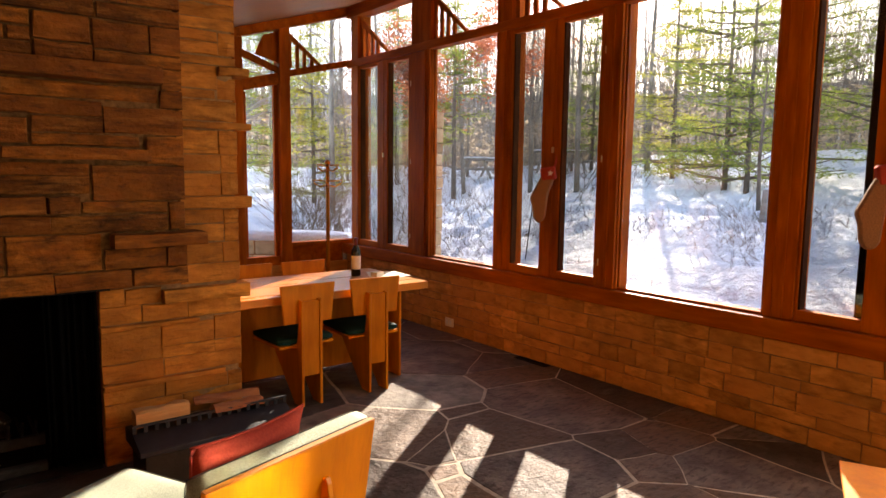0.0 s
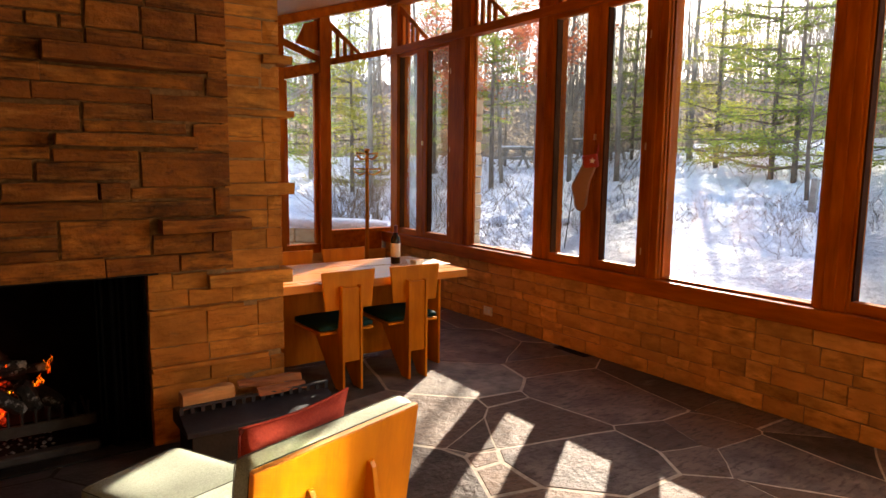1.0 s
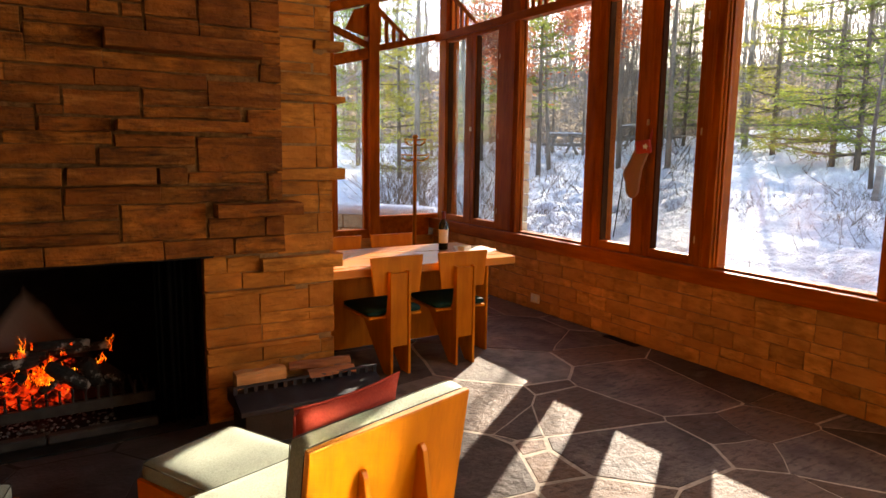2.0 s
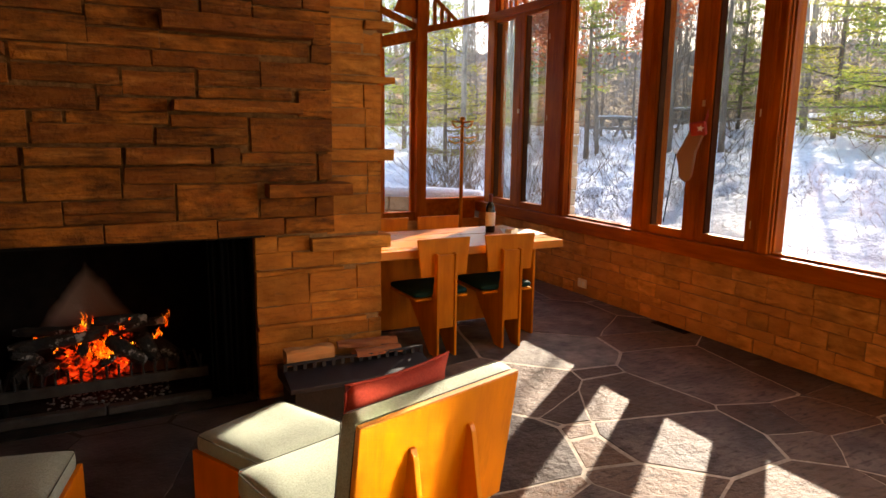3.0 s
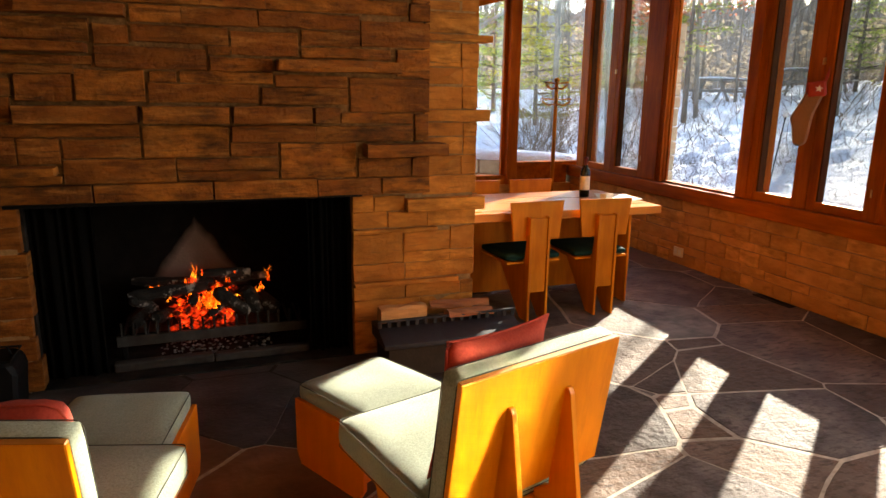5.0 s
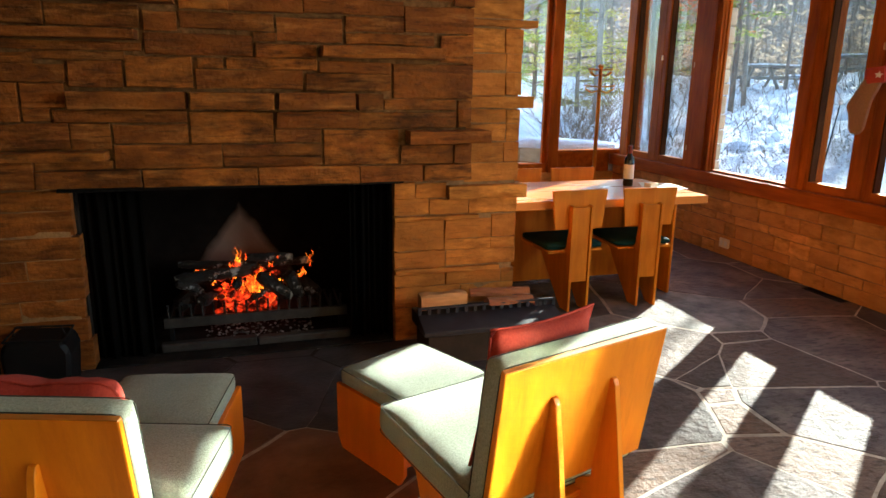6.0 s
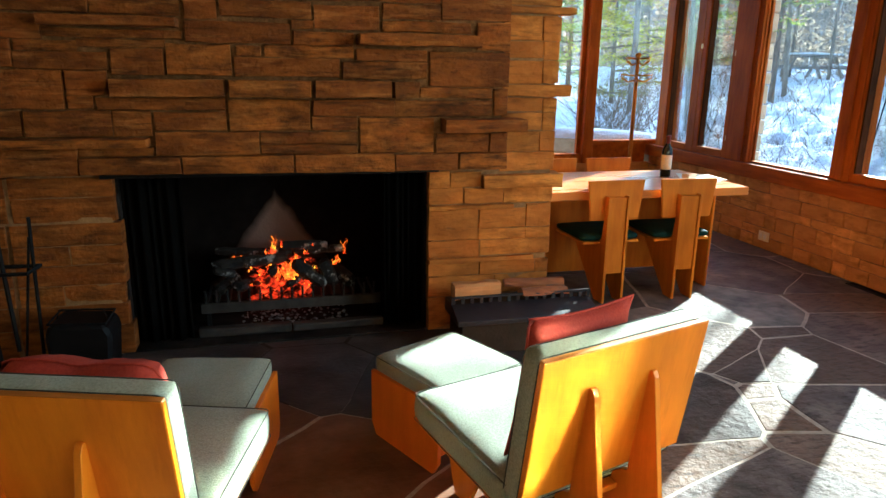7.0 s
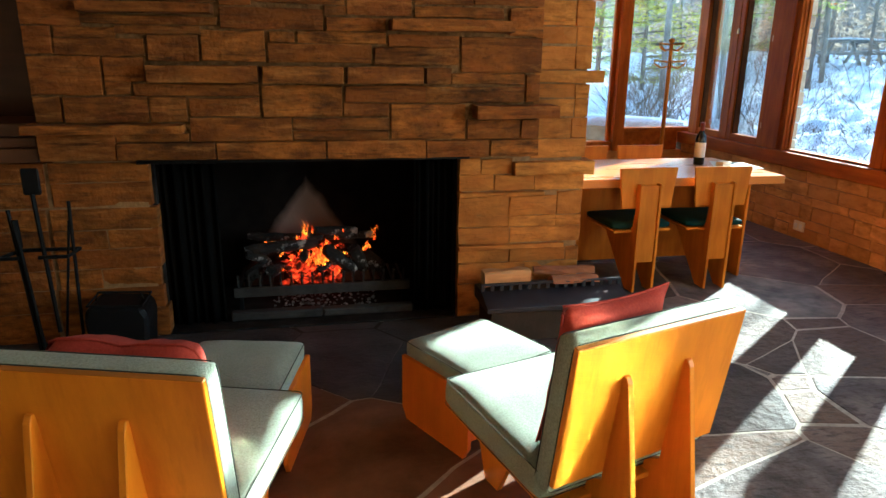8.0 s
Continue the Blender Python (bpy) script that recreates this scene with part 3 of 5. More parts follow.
def casement(number, a, b, label):
    """A pair of casement sashes between y = a and y = b (a larger)."""
    w = thing("window_%d" % number, Matrix(), label, kind="structure")
    mid = (a + b) / 2
    for top, low in ((a, mid + 0.002), (mid - 0.002, b)):
        s0, s1 = WX + 0.005, WX + 0.06
        left, right = (0.018, 0.125) if top == a else (0.068, 0.055)
        deep = s1 + 0.016
        bar(w, s0, s1, top - left, top, 0.702, HEAD, "sash")
        bar(w, s0, s1, low, low + right, 0.702, HEAD, "sash")
        bar(w, s0, s1, low + right, top - left, 0.702, 0.768, "sash", REDWOOD_FLAT)
        bar(w, s0, s1, low + right, top - left, HEAD - 0.035, HEAD, "sash", REDWOOD_FLAT)
        pane(w, deep - 0.012, deep - 0.006, low + right, top - left, 0.72, HEAD - 0.02, GLASS_SCREENED)
        # dark screen frame lining the reveal, whose shade is put into its colour
        bar(w, s0 + 0.012, deep, top - left - 0.012, top - left - 0.001, 0.769, HEAD - 0.036, "screen_frame", DARK_REVEAL, 0.001)
        wide = 0.06 if top == a else 0.012
        bar(w, deep - 0.005, deep + 0.012, low + right, low + right + wide, 0.74, HEAD - 0.03, "screen_frame", DARK_REVEAL, 0.001)
        bar(w, s1, deep, low + right, top - left, 0.730, 0.767, "window_sill", REDWOOD_FLAT, 0.002)
    part("latch", box(WX - 0.012, WX + 0.006, mid - 0.012, mid + 0.004, 1.70, 1.745, 0.002), BRASS, w, "small brass latch")
    for z in (0.86, 1.62, 2.4):
        part("hinge", tube([(WX + 0.002, b + 0.008, z), (WX + 0.002, b + 0.008, z + 0.05)], 0.006, 8), BRASS, w)
    return w


def fixed(number, a, b, label):
    w = thing("window_%d" % number, Matrix(), label, kind="structure")
    bar(w, WX + 0.03, WX + 0.10, b, b + 0.018, 0.702, HEAD, "glazing_bead")
    bar(w, WX + 0.045, WX + 0.075, a - 0.022, a, 0.702, HEAD, "glazing_bead")
    bar(w, WX + 0.018, WX + 0.044, a - 0.011, a, 0.702, HEAD, "stop")
    bar(w, WX + 0.02, WX + 0.12, b + 0.018, a - 0.022, 0.702, 0.718, "window_sill", REDWOOD_FLAT)
    pane(w, WX + 0.06, WX + 0.066, b + 0.018, a - 0.022, 0.718, HEAD)
    return w


casement(3, 2.98, 1.94, "pair of narrow redwood casements at the dining corner")
fixed(4, 1.625, 0.675, "fixed picture window looking onto the snowy slope")
casement(5, 0.495, -0.49, "pair of narrow redwood casements with a hanging stocking")
fixed(6, -0.625, -1.726, "large fixed picture window looking onto pines")
casement(7, -1.90, -2.86, "pair of narrow redwood casements near the armchairs")
fixed(8, -3.06, -4.05, "fixed picture window beyond the seating")
casement(9, -4.25, -5.18, "pair of redwood casements at the room's end")


# clerestory panes with cut-out boards
def fret_board(parent, axis, at, u0, u1, z0, z1, direction):
    """A board with a raked upper edge and upright slots; u runs along the wall."""
    span = u1 - u0
    n = 4
    top = lambda f: z0 + (z1 - z0) * (1 - f)
    rake = [(u0, z1 - 0.075), (u0, z1), (u0 + direction * abs(span), z0 + 0.03), (u0 + direction * abs(span), z0)]
    part("raked_rail", prism(rake, axis, at, at + 0.03, 0.002), REDWOOD, parent)
    for k in range(n):
        f0, f1 = k / 5.2 + 0.015, k / 5.2 + 0.10
        a, b = u0 + direction * abs(span) * f0, u0 + direction * abs(span) * f1
        part("slat", prism([(a, z0), (b, z0), (b, top(f1) - 0.03), (a, top(f0) - 0.03)], axis, at + 0.004, at + 0.026, 0.001), REDWOOD, parent)


spans = [(3.21, 2.98), (2.98, 1.94), (1.625, 0.675), (0.495, -0.49), (-0.625, -1.726), (-1.90, -2.86), (-3.06, -4.05)]
zlo, zhi = HEAD + 0.078, slope(WX) - 0.13
for k, (a, b) in enumerate(spans[1:]):
    c = thing("clerestory_%d" % (k + 1), Matrix(), "clerestory pane behind a redwood board with slots", kind="structure")
    pane(c, WX + 0.06, WX + 0.066, b, a, zlo + 0.001, zhi + 0.005)
    mid = (a + b) / 2
    fret_board(c, "x", WX + 0.03, a, mid - 0.02, zlo, zhi - 0.02, -1)
c = thing("clerestory_end", Matrix(), "clerestory boards with slots at the end wall", kind="structure")
fret_board(c, "y", EY + 0.03, 1.895, 2.35, bar_z(2.0) + 0.06, slope(2.0) - 0.16, 1)
part("raked_rail", prism([(1.375, 2.72), (1.775, 2.58), (1.775, 2.65), (1.375, 2.80)], "y", EY + 0.03, EY + 0.06, 0.002), REDWOOD, c)
part("slat", prism([(1.52, 2.76), (1.775, 2.70), (1.775, 3.02), (1.62, 2.97)], "y", EY + 0.034, EY + 0.056, 0.002), REDWOOD, c)

# hearth: core masses of the fireplace
hearth = thing("fireplace", Matrix(), "broad rough sandstone fireplace with projecting ledges and a lit fire", "fireplace")
FX0, FX1, FR = -2.67, -0.24, 0.085    # left edge, right edge of the breast, right edge of the pier
OX0, OX1, OZ = -2.22, -0.64, 0.925    # opening
part("core", box(FX0 + 0.02, FX1 - 0.02, -0.072, 0.95, OZ + 0.04, CEIL - 0.01, 0), DARK_MORTAR, hearth)
part("core", box(FX1 - 0.02, FR - 0.02, 0.004, 0.95, OZ + 0.04, CEIL - 0.01, 0), MORTAR, hearth)
part("core", box(OX1 + 0.02, FR - 0.02, 0.004, 0.95, 0.0, OZ + 0.04, 0), MORTAR, hearth)
part("core", box(FX0 + 0.02, OX0 - 0.02, 0.004, 0.95, 0.0, OZ + 0.04, 0), MORTAR, hearth)
part("firebox", box(OX0 - 0.02, OX1 + 0.02, 0.72, 0.90, 0.0, OZ + 0.04, 0), SOOT, hearth, "soot-blackened back wall")
part("firebox", box(OX0 - 0.021, OX0 + 0.01, 0.05, 0.72, 0.0, OZ + 0.035, 0), SOOT, hearth)
part("firebox", box(OX1 - 0.01, OX1 + 0.021, 0.05, 0.72, 0.0, OZ + 0.035, 0), SOOT, hearth)
part("lintel_iron", box(OX0 - 0.05, OX1 + 0.05, -0.03, 0.06, OZ - 0.004, OZ + 0.012, 0.001), BLACK_METAL, hearth, "black iron lintel bar")
part("hearth_bed", box(-2.75, 0.22, -0.74, 0.0, -0.02, -0.0008, 0), PLINTH, hearth, "dark mortar bed before the opening")
part("hearth_slab", box(OX0 + 0.012, OX1 - 0.012, 0.0, 0.715, 0.0, 0.012, 0.003), SOOT, hearth)
part("fireback", box(OX0 + 0.025, OX1 - 0.015, 0.712, 0.7195, 0.013, OZ + 0.03, 0), FIREBACK, hearth,
     "sooty back wall with a triangular patch burnt clean")

part("core", box(-3.60, FX0 + 0.02, 0.009, 0.54, 0.0, 0.925, 0), MORTAR, hearth)

# board wall left of the hearth
cab = thing("wood_cabinet", Matrix(), "low wooden cabinet of horizontal boards on the stone ledge", "cabinet")
for k, (z0, z1) in enumerate(((0.932, 1.000), (1.006, 1.052), (1.058, 1.118))):
    part("board", box(-3.60, -2.715, 0.012, 0.45, z0, z1, 0.003), PANEL, cab)
setting("wall_recess", box(-5.0, -2.66, 0.55, 0.75, -0.2, CEIL, 0), PANEL, "dark board wall beside the hearth")


# ---- seating by the fire ----
def armchair(m, label):
    """Slant-backed plywood lounge chair; y runs forward from the top of its back."""
    c = thing("armchair", m, label, "armchair", "armchairs round the fire")
    w = 0.622
    lean = math.atan2(0.07, 0.48)
    tilt = Matrix.Translation((0, 0.07, 0.27)) @ Matrix.Rotation(lean, 4, "X")
    bm = box(-w / 2, w / 2, -0.020, 0.0, 0.040, 0.484, 0.003)
    bm.transform(tilt)
    part("back_panel", bm, PLY, c)
    bm = box(-w / 2 + 0.002, w / 2 - 0.002, -0.0185, -0.0015, 0.4835, 0.4855, 0)
    bm.transform(tilt)
    part("panel_edge", bm, PLY_EDGE, c, "raw plywood edge")
    bm = padded(w - 0.006, 0.484, 0.066, 0.010, 0.006, 10)
    stand = tilt @ Matrix.Translation((0, 0.001, 0.243)) @ Matrix.Rotation(radians(-90), 4, "X") @ Matrix.Rotation(radians(180), 4, "Z")
    bm.transform(stand)
    back = part("back_cushion", bm, FABRIC, c, "sage green fabric back cushion", True)
    for z in (0.003, 0.064):
        bm = piping_loop(w - 0.008, 0.482, z)
        bm.transform(stand)
        part("piping", bm, PIPING, back, smooth=True)
    rock = Matrix.Translation((0, 0.40, 0.235)) @ Matrix.Rotation(radians(4), 4, "X")
    bm = box(-w / 2 + 0.02, w / 2 - 0.02, -0.32, 0.26, -0.02, 0.0, 0.003)
    bm.transform(rock)
    part("seat_board", bm, PLY, c)
    bm = padded(w - 0.01, 0.56, 0.115, 0.022, 0.016, 12, 0.006)
    shift = rock @ Matrix.Translation((0, -0.01, 0.001))
    bm.transform(shift)
    seat = part("seat_cushion", bm, FABRIC, c, "sage green fabric seat cushion", True)
    for z in (0.012, 0.104):
        bm = piping_loop(w - 0.004, 0.566, z)
        bm.transform(shift)
        part("piping", bm, PIPING, seat, smooth=True)
    for x in (-0.125, 0.106):
        fin = [(-0.022, 0.612), (-0.012, 0.630), (0.012, 0.632), (0.048, 0.28), (0.20, 0.212), (0.34, 0.215), (0.30, 0.0), (-0.115, 0.0)]
        part("fin_leg", prism(fin, "x", x - 0.010, x + 0.010, 0.002), PLY, c, "tapered plywood fin supporting the back")
    for x in (-0.20, 0.20):
        leg = [(0.36, 0.215), (0.62, 0.235), (0.60, 0.18), (0.54, 0.0), (0.46, 0.0)]
        part("front_leg", prism(leg, "x", x - 0.010, x + 0.010, 0.002), PLY, c)
    part("apron", box(-0.19, 0.19, 0.50, 0.52, 0.10, 0.222, 0.002), PLY, c)
    return c


CHAIR_A = pose(-0.509, -1.973, 0, 0, 0, 17.3)
CHAIR_B = pose(-1.976, -1.985, 0, 0, 0, -17)
armchair(CHAIR_A, "yellow plywood armchair with sage cushions, its back brightly lit")
armchair(CHAIR_B, "yellow plywood armchair with sage cushions, turned towards the fire")


def ottoman(m, label):
    o = thing("ottoman", m, label, "ottoman", "ottomans before the fire")
    w, d = 0.435, 0.42
    for s in (-1, 1):
        side = [(-d / 2, 0.28), (d / 2, 0.28), (d / 2, 0.05), (d / 2 - 0.03, 0.0), (-d / 2 + 0.03, 0.0), (-d / 2, 0.05)]
        part("side_panel", prism(side, "x", s * w / 2 - 0.009, s * w / 2 + 0.009, 0.002), SHADED_PLY, o)
        part("end_panel", box(-w / 2 + 0.010, w / 2 - 0.010, s * (d / 2 - 0.022) - 0.009, s * (d / 2 - 0.022) + 0.009, 0.07, 0.27, 0.002), SHADED_PLY, o)
    part("seat_board", box(-w / 2 + 0.010, w / 2 - 0.010, -d / 2 + 0.035, d / 2 - 0.035, 0.24, 0.258, 0.002), SHADED_PLY, o)
    bm = padded(w - 0.022, d - 0.006, 0.085, 0.02, 0.014, 12)
    up = Matrix.Translation((0, 0, 0.259))
    bm.transform(up)
    pad = part("cushion", bm, FABRIC, o, "sage green box cushion", True)
    for z in (0.010, 0.076):
        bm = piping_loop(w - 0.016, d + 0.0, z)
        bm.transform(up)
        part("piping", bm, PIPING, pad, smooth=True)
    return o


ottoman(pose(-0.803, -1.125, 0, 0, 0, 27), "low plywood ottoman with a sunlit sage cushion")
ottoman(pose(-1.732, -1.135, 0, 0, 0, -12), "low plywood ottoman with a sage cushion half in shade")


def throw_pillow(m, label, w, h, seed, thick=0.052, full=0.6, sag=0.0, knife=0.07):
    """A knife-edged pillow with pointed corners, standing on its lower edge."""
    p = thing("throw_pillow", m, label, "pillow", "red pillows on the armchairs")
    n = 16
    bm = bmesh.new()
    rows = {}
    for side in (1, -1):
        for i in range(n + 1):
            for j in range(n + 1):
                u, v = 2 * i / n - 1, 2 * j / n - 1
                rim = i in (0, n) or j in (0, n)
                if rim and side < 0:
                    continue
                pull_u, pull_v = 1 - knife * (1 - v * v), 1 - knife * (1 - u * u)
                if knife == 0:
                    pull_u, pull_v = 1 - 0.09 * v ** 8, 1 - 0.09 * u ** 8
                t = thick * (max(0, 1 - u ** 4) * max(0, 1 - v ** 4)) ** full
                t += (0.006 * noise.noise(Vector((u * 2.5 + seed, v * 2.5, side))) + 0.004 * noise.noise(Vector((u * 7 + seed, v * 2, side)))) * (not rim)
                t *= 1 + sag * 5 * noise.noise(Vector((u * 5.5 + seed, v * 1.3, side * 3)))
                drop = sag * (v + 1) / 2 * (1 - u * u) * (1 + 0.9 * noise.noise(Vector((u * 2.2 + seed, 0.3, 0.7))))
                rows[i, j, side] = bm.verts.new((u * pull_u * w / 2, -side * t, h / 2 + v * pull_v * h / 2 - drop))
                if rim:
                    rows[i, j, -1] = rows[i, j, 1]
    for side in (1, -1):
        for i in range(n):
            for j in range(n):
                bm.faces.new((rows[i, j, side], rows[i + 1, j, side], rows[i + 1, j + 1, side], rows[i, j + 1, side]))
    edge = [(k, 0) for k in range(n)] + [(n, k) for k in range(n)] + [(n - k, n) for k in range(n)] + [(0, n - k) for k in range(n)]
    loop = [tuple(rows[i, j, 1].co) for i, j in edge]
    part("cover", bm, RED_FABRIC, p, smooth=True)
    part("welt", tube(loop, 0.004, 6, closed=True), RED_FABRIC, p, smooth=True)
    return p


throw_pillow(CHAIR_A @ pose(-0.06, 0.200, 0.362, 10, 0, 2), "brick red pillow leaning in the sunlit armchair", 0.40, 0.455, 1)
throw_pillow(CHAIR_B @ pose(0.035, 0.205, 0.36, 11, 0, 0), "brick red pillow leaning in the shaded armchair", 0.41, 0.418, 2, 0.080, 0.30, 0.014, 0)

# corner of a low plywood table in the sun
t = thing("side_table", pose(1.20, -3.0, 0, 0, 0, 24), "low yellow plywood side table standing in the sun", "table")
part("tabletop", box(-0.34, 0.34, -0.24, 0.24, 0.43, 0.45, 0.003), PLY, t)
for sx in (-0.26, 0.26):
    part("leg_panel", prism([(-0.20, 0.43), (0.20, 0.43), (0.14, 0.0), (-0.14, 0.0)], "x", sx - 0.01, sx + 0.01, 0.002), PLY, t)
part("shelf", box(-0.25, 0.25, -0.12, 0.12, 0.20, 0.215, 0.002), PLY, t)

# ---- dining corner ----
t = thing("dining_table", pose(0, 0, 0), "plywood dining table built against the stone pier", "table")
part("tabletop", box(0.11, 1.655, 0.33, 1.17, 0.665, 0.72, 0.004), TABLE_WOOD, t)
part("end_panel", box(1.455, 1.475, 0.42, 1.12, 0.0, 0.664, 0.003), DINING_WOOD, t)
part("end_panel", box(0.13, 0.15, 0.45, 1.02, 0.0, 0.664, 0.003), DINING_WOOD, t)
part("stretcher", box(0.152, 1.453, 0.88, 0.90, 0.02, 0.664, 0.003), DINING_WOOD, t)


def dining_chair(m):
    """Plywood chair seen from behind: y runs forward under the table."""
    c = thing("dining_chair", m, "plywood dining chair with a green seat pad and keyhole back", "chair", "chairs round the table")
    back = [(-0.198, 0.80), (0.198, 0.80), (0.170, 0.548), (-0.170, 0.548)]
    part("backrest", prism(back, "y", 0.0, 0.018, 0.003), DINING_WOOD, c)
    side = [(-0.045, 0.70), (0.0, 0.705), (0.0, 0.55), (0.02, 0.42), (0.40, 0.385), (0.40, 0.35), (0.06, 0.0), (-0.045, 0.0)]
    for x in (-0.067, 0.067):
        part("leg_board", prism(side, "x", x - 0.009, x + 0.009, 0.002), DINING_WOOD, c)
    part("spine", box(-0.057, 0.057, -0.034, -0.016, 0.20, 0.695, 0.002), DINING_WOOD, c)
    part("seat", box(-0.20, 0.20, 0.025, 0.43, 0.385, 0.402, 0.003), DINING_WOOD, c)
    bm = padded(0.40, 0.40, 0.045, 0.018, 0.006, 8)
    bm.transform(Matrix.Translation((0, 0.23, 0.4025)))
    part("seat_pad", bm, GREEN_FABRIC, c, "dark green vinyl seat pad", True)
    return c


chair = dining_chair(pose(0.635, 0.26, 0, 0, 0, 2))
copy_thing(chair, pose(1.145, 0.255, 0, 0, 0, -2))
copy_thing(chair, pose(0.66, 1.36, 0, 0, 0, 180))
copy_thing(chair, pose(1.13, 1.36, 0, 0, 0, 181))

b = thing("wine_bottle", pose(1.335, 0.85, 0.7205), "dark wine bottle with a cream label on the table", "bottle")
part("glass_body", lathe([(0.030, 0.0), (0.0375, 0.004), (0.0375, 0.185), (0.034, 0.205), (0.020, 0.228), (0.0145, 0.245), (0.014, 0.285)]), GREEN_GLASS, b, smooth=True)
part("capsule", lathe([(0.0155, 0.236), (0.0152, 0.286), (0.0165, 0.287), (0.0165, 0.300), (0.010, 0.302)]), FOIL, b, "dark red foil capsule", True)
part("label", lathe([(0.0380, 0.055), (0.0383, 0.056), (0.0383, 0.160), (0.0380, 0.161)]), PAPER, b, "cream paper label", True)
for z, h in ((0.135, 0.006), (0.118, 0.004), (0.075, 0.003)):
    part("printed_bar", prism([(0.0, z), (0.022, z), (0.022, z + h), (0.0, z + h)], "x", -0.0388, -0.0383, 0), TWIGS, b)

p = thing("papers", pose(1.55, 0.74, 0.7205, 0, 0, -14), "loose white papers lying on the table", "paper")
for k, (dx, dy, r) in enumerate(((0, 0, 0), (0.05, 0.03, 9), (-0.03, 0.05, -12))):
    bm = box(-0.105, 0.105, -0.14, 0.14, 0, 0.0012, 0)
    bm.transform(Matrix.Translation((dx, dy, 0.0015 * k)) @ Matrix.Rotation(radians(r), 4, "Z"))
    part("sheet", bm, PAPER, p)
p = thing("card_box", pose(1.45, 0.72, 0.7205, 0, 0, 20), "small cream card box on the table", "box")
part("box_body", box(-0.045, 0.045, -0.03, 0.03, 0, 0.03, 0.002), PAPER, p)
part("box_lid", box(-0.046, 0.046, -0.031, 0.031, 0.0305, 0.038, 0.002), CREAM, p)

# coat rack in the corner
r = thing("coat_rack", pose(2.13, 2.80, 0), "turned wooden coat stand in the window corner", "coat rack")
part("pole", tube([(0, 0, 0.03), (0, 0, 0.8), (0, 0, 1.62)], [0.024, 0.022, 0.018], 10), DINING_WOOD, r, smooth=True)
part("cap", lathe([(0.022, 1.615), (0.030, 1.625), (0.030, 1.645), (0.012, 1.658)], 12), DINING_WOOD, r, smooth=True)
for z, off in ((1.585, 0), (1.42, 45)):
    for k in range(4):
        a = radians(off + 90 * k + 20)
        d = Vector((math.cos(a), math.sin(a), 0))
        up = Vector((0, 0, 1))
        pts = [d * 0.015 + up * (z - 0.03), d * 0.08 + up * (z - 0.045), d * 0.14 + up * (z - 0.01), d * 0.155 + up * (z + 0.025), d * 0.10 + up * (z + 0.02), d * 0.02 + up * (z + 0.015)]
        part("hook", tube(pts, 0.008, 6), DINING_WOOD, r, smooth=True)
for k in range(4):
    a = radians(90 * k + 45)
    d = Vector((math.cos(a), math.sin(a), 0))
    part("foot", tube([d * 0.02 + Vector((0, 0, 0.16)), d * 0.10 + Vector((0, 0, 0.10)), d * 0.20 + Vector((0, 0, 0.014))], [0.016, 0.015, 0.012], 8), DINING_WOOD, r, smooth=True)

# wall socket
s = thing("wall_socket", pose(WX - 0.052, 1.22, 0.12), "cream double wall socket low on the stone wall", "socket")
part("cover_plate", box(0.0, 0.016, -0.06, 0.06, -0.04, 0.04, 0.003), CREAM, s)
for y in (-0.026, 0.026):
    part("outlet", box(-0.004, 0.0, y - 0.016, y + 0.016, -0.022, 0.022, 0.001), PAPER, s)
# floor grille by the wall
g = thing("floor_vent", pose(2.545, 0.09, 0.003), "dark iron floor grille along the stone wall", "vent")
part("grille_frame", box(-0.034, 0.034, -0.17, 0.17, 0, 0.006, 0.001), BLACK_METAL, g)
for k in range(12):
    y = -0.15 + 0.027 * k
    part("slat", box(-0.027, 0.027, y - 0.004, y + 0.004, 0.006, 0.010, 0), BLACK_METAL, g)


# stockings on the casement stiles
def stocking(m, label):
    s = thing("stocking", m, label, "stocking", "stockings hung on the windows")
    leg = [(-0.040, 0.01), (0.060, 0.01), (0.098, -0.09), (0.125, -0.16), (0.098, -0.22), (0.085, -0.29), (0.060, -0.325), (0.020, -0.325),
           (-0.004, -0.29), (-0.004, -0.21), (-0.006, -0.12)]
    leg = [(a * 1.06 + 0.006, b * 1.10) for a, b in leg]
    bm = prism(leg, "x", -0.05, 0.0, 0.012)
    part("foot_and_leg", bm, BURLAP, s, "tan burlap leg", False)
    part("cuff", box(-0.056, 0.004, -0.050, 0.066, -0.02, 0.085, 0.012, turn=Matrix.Rotation(radians(-14), 4, "X")), RED_FABRIC, s, "red cuff with a white motif")
    star = []
    for k in range(10):
        rr = 0.026 if k % 2 == 0 else 0.011
        star.append((rr * math.sin(k * math.tau / 10), 0.035 + rr * math.cos(k * math.tau / 10)))
    part("motif", prism(star, "x", -0.060, -0.0565, 0), WHITE_FELT, s)
    part("loop", tube([(-0.02, -0.03, 0.08), (-0.015, -0.035, 0.13), (-0.01, -0.03, 0.175), (-0.012, -0.025, 0.13), (-0.02, -0.02, 0.08)], 0.004, 6), RED_FABRIC, s)
    return s


stocking(pose(WX - 0.045, -0.025, 1.505, 5, 0, 38), "tan stocking with a red cuff hung from the window latch")
stocking(pose(WX - 0.045, -2.345, 1.515, 5, 0, 38), "tan stocking with a red cuff hung on a casement")

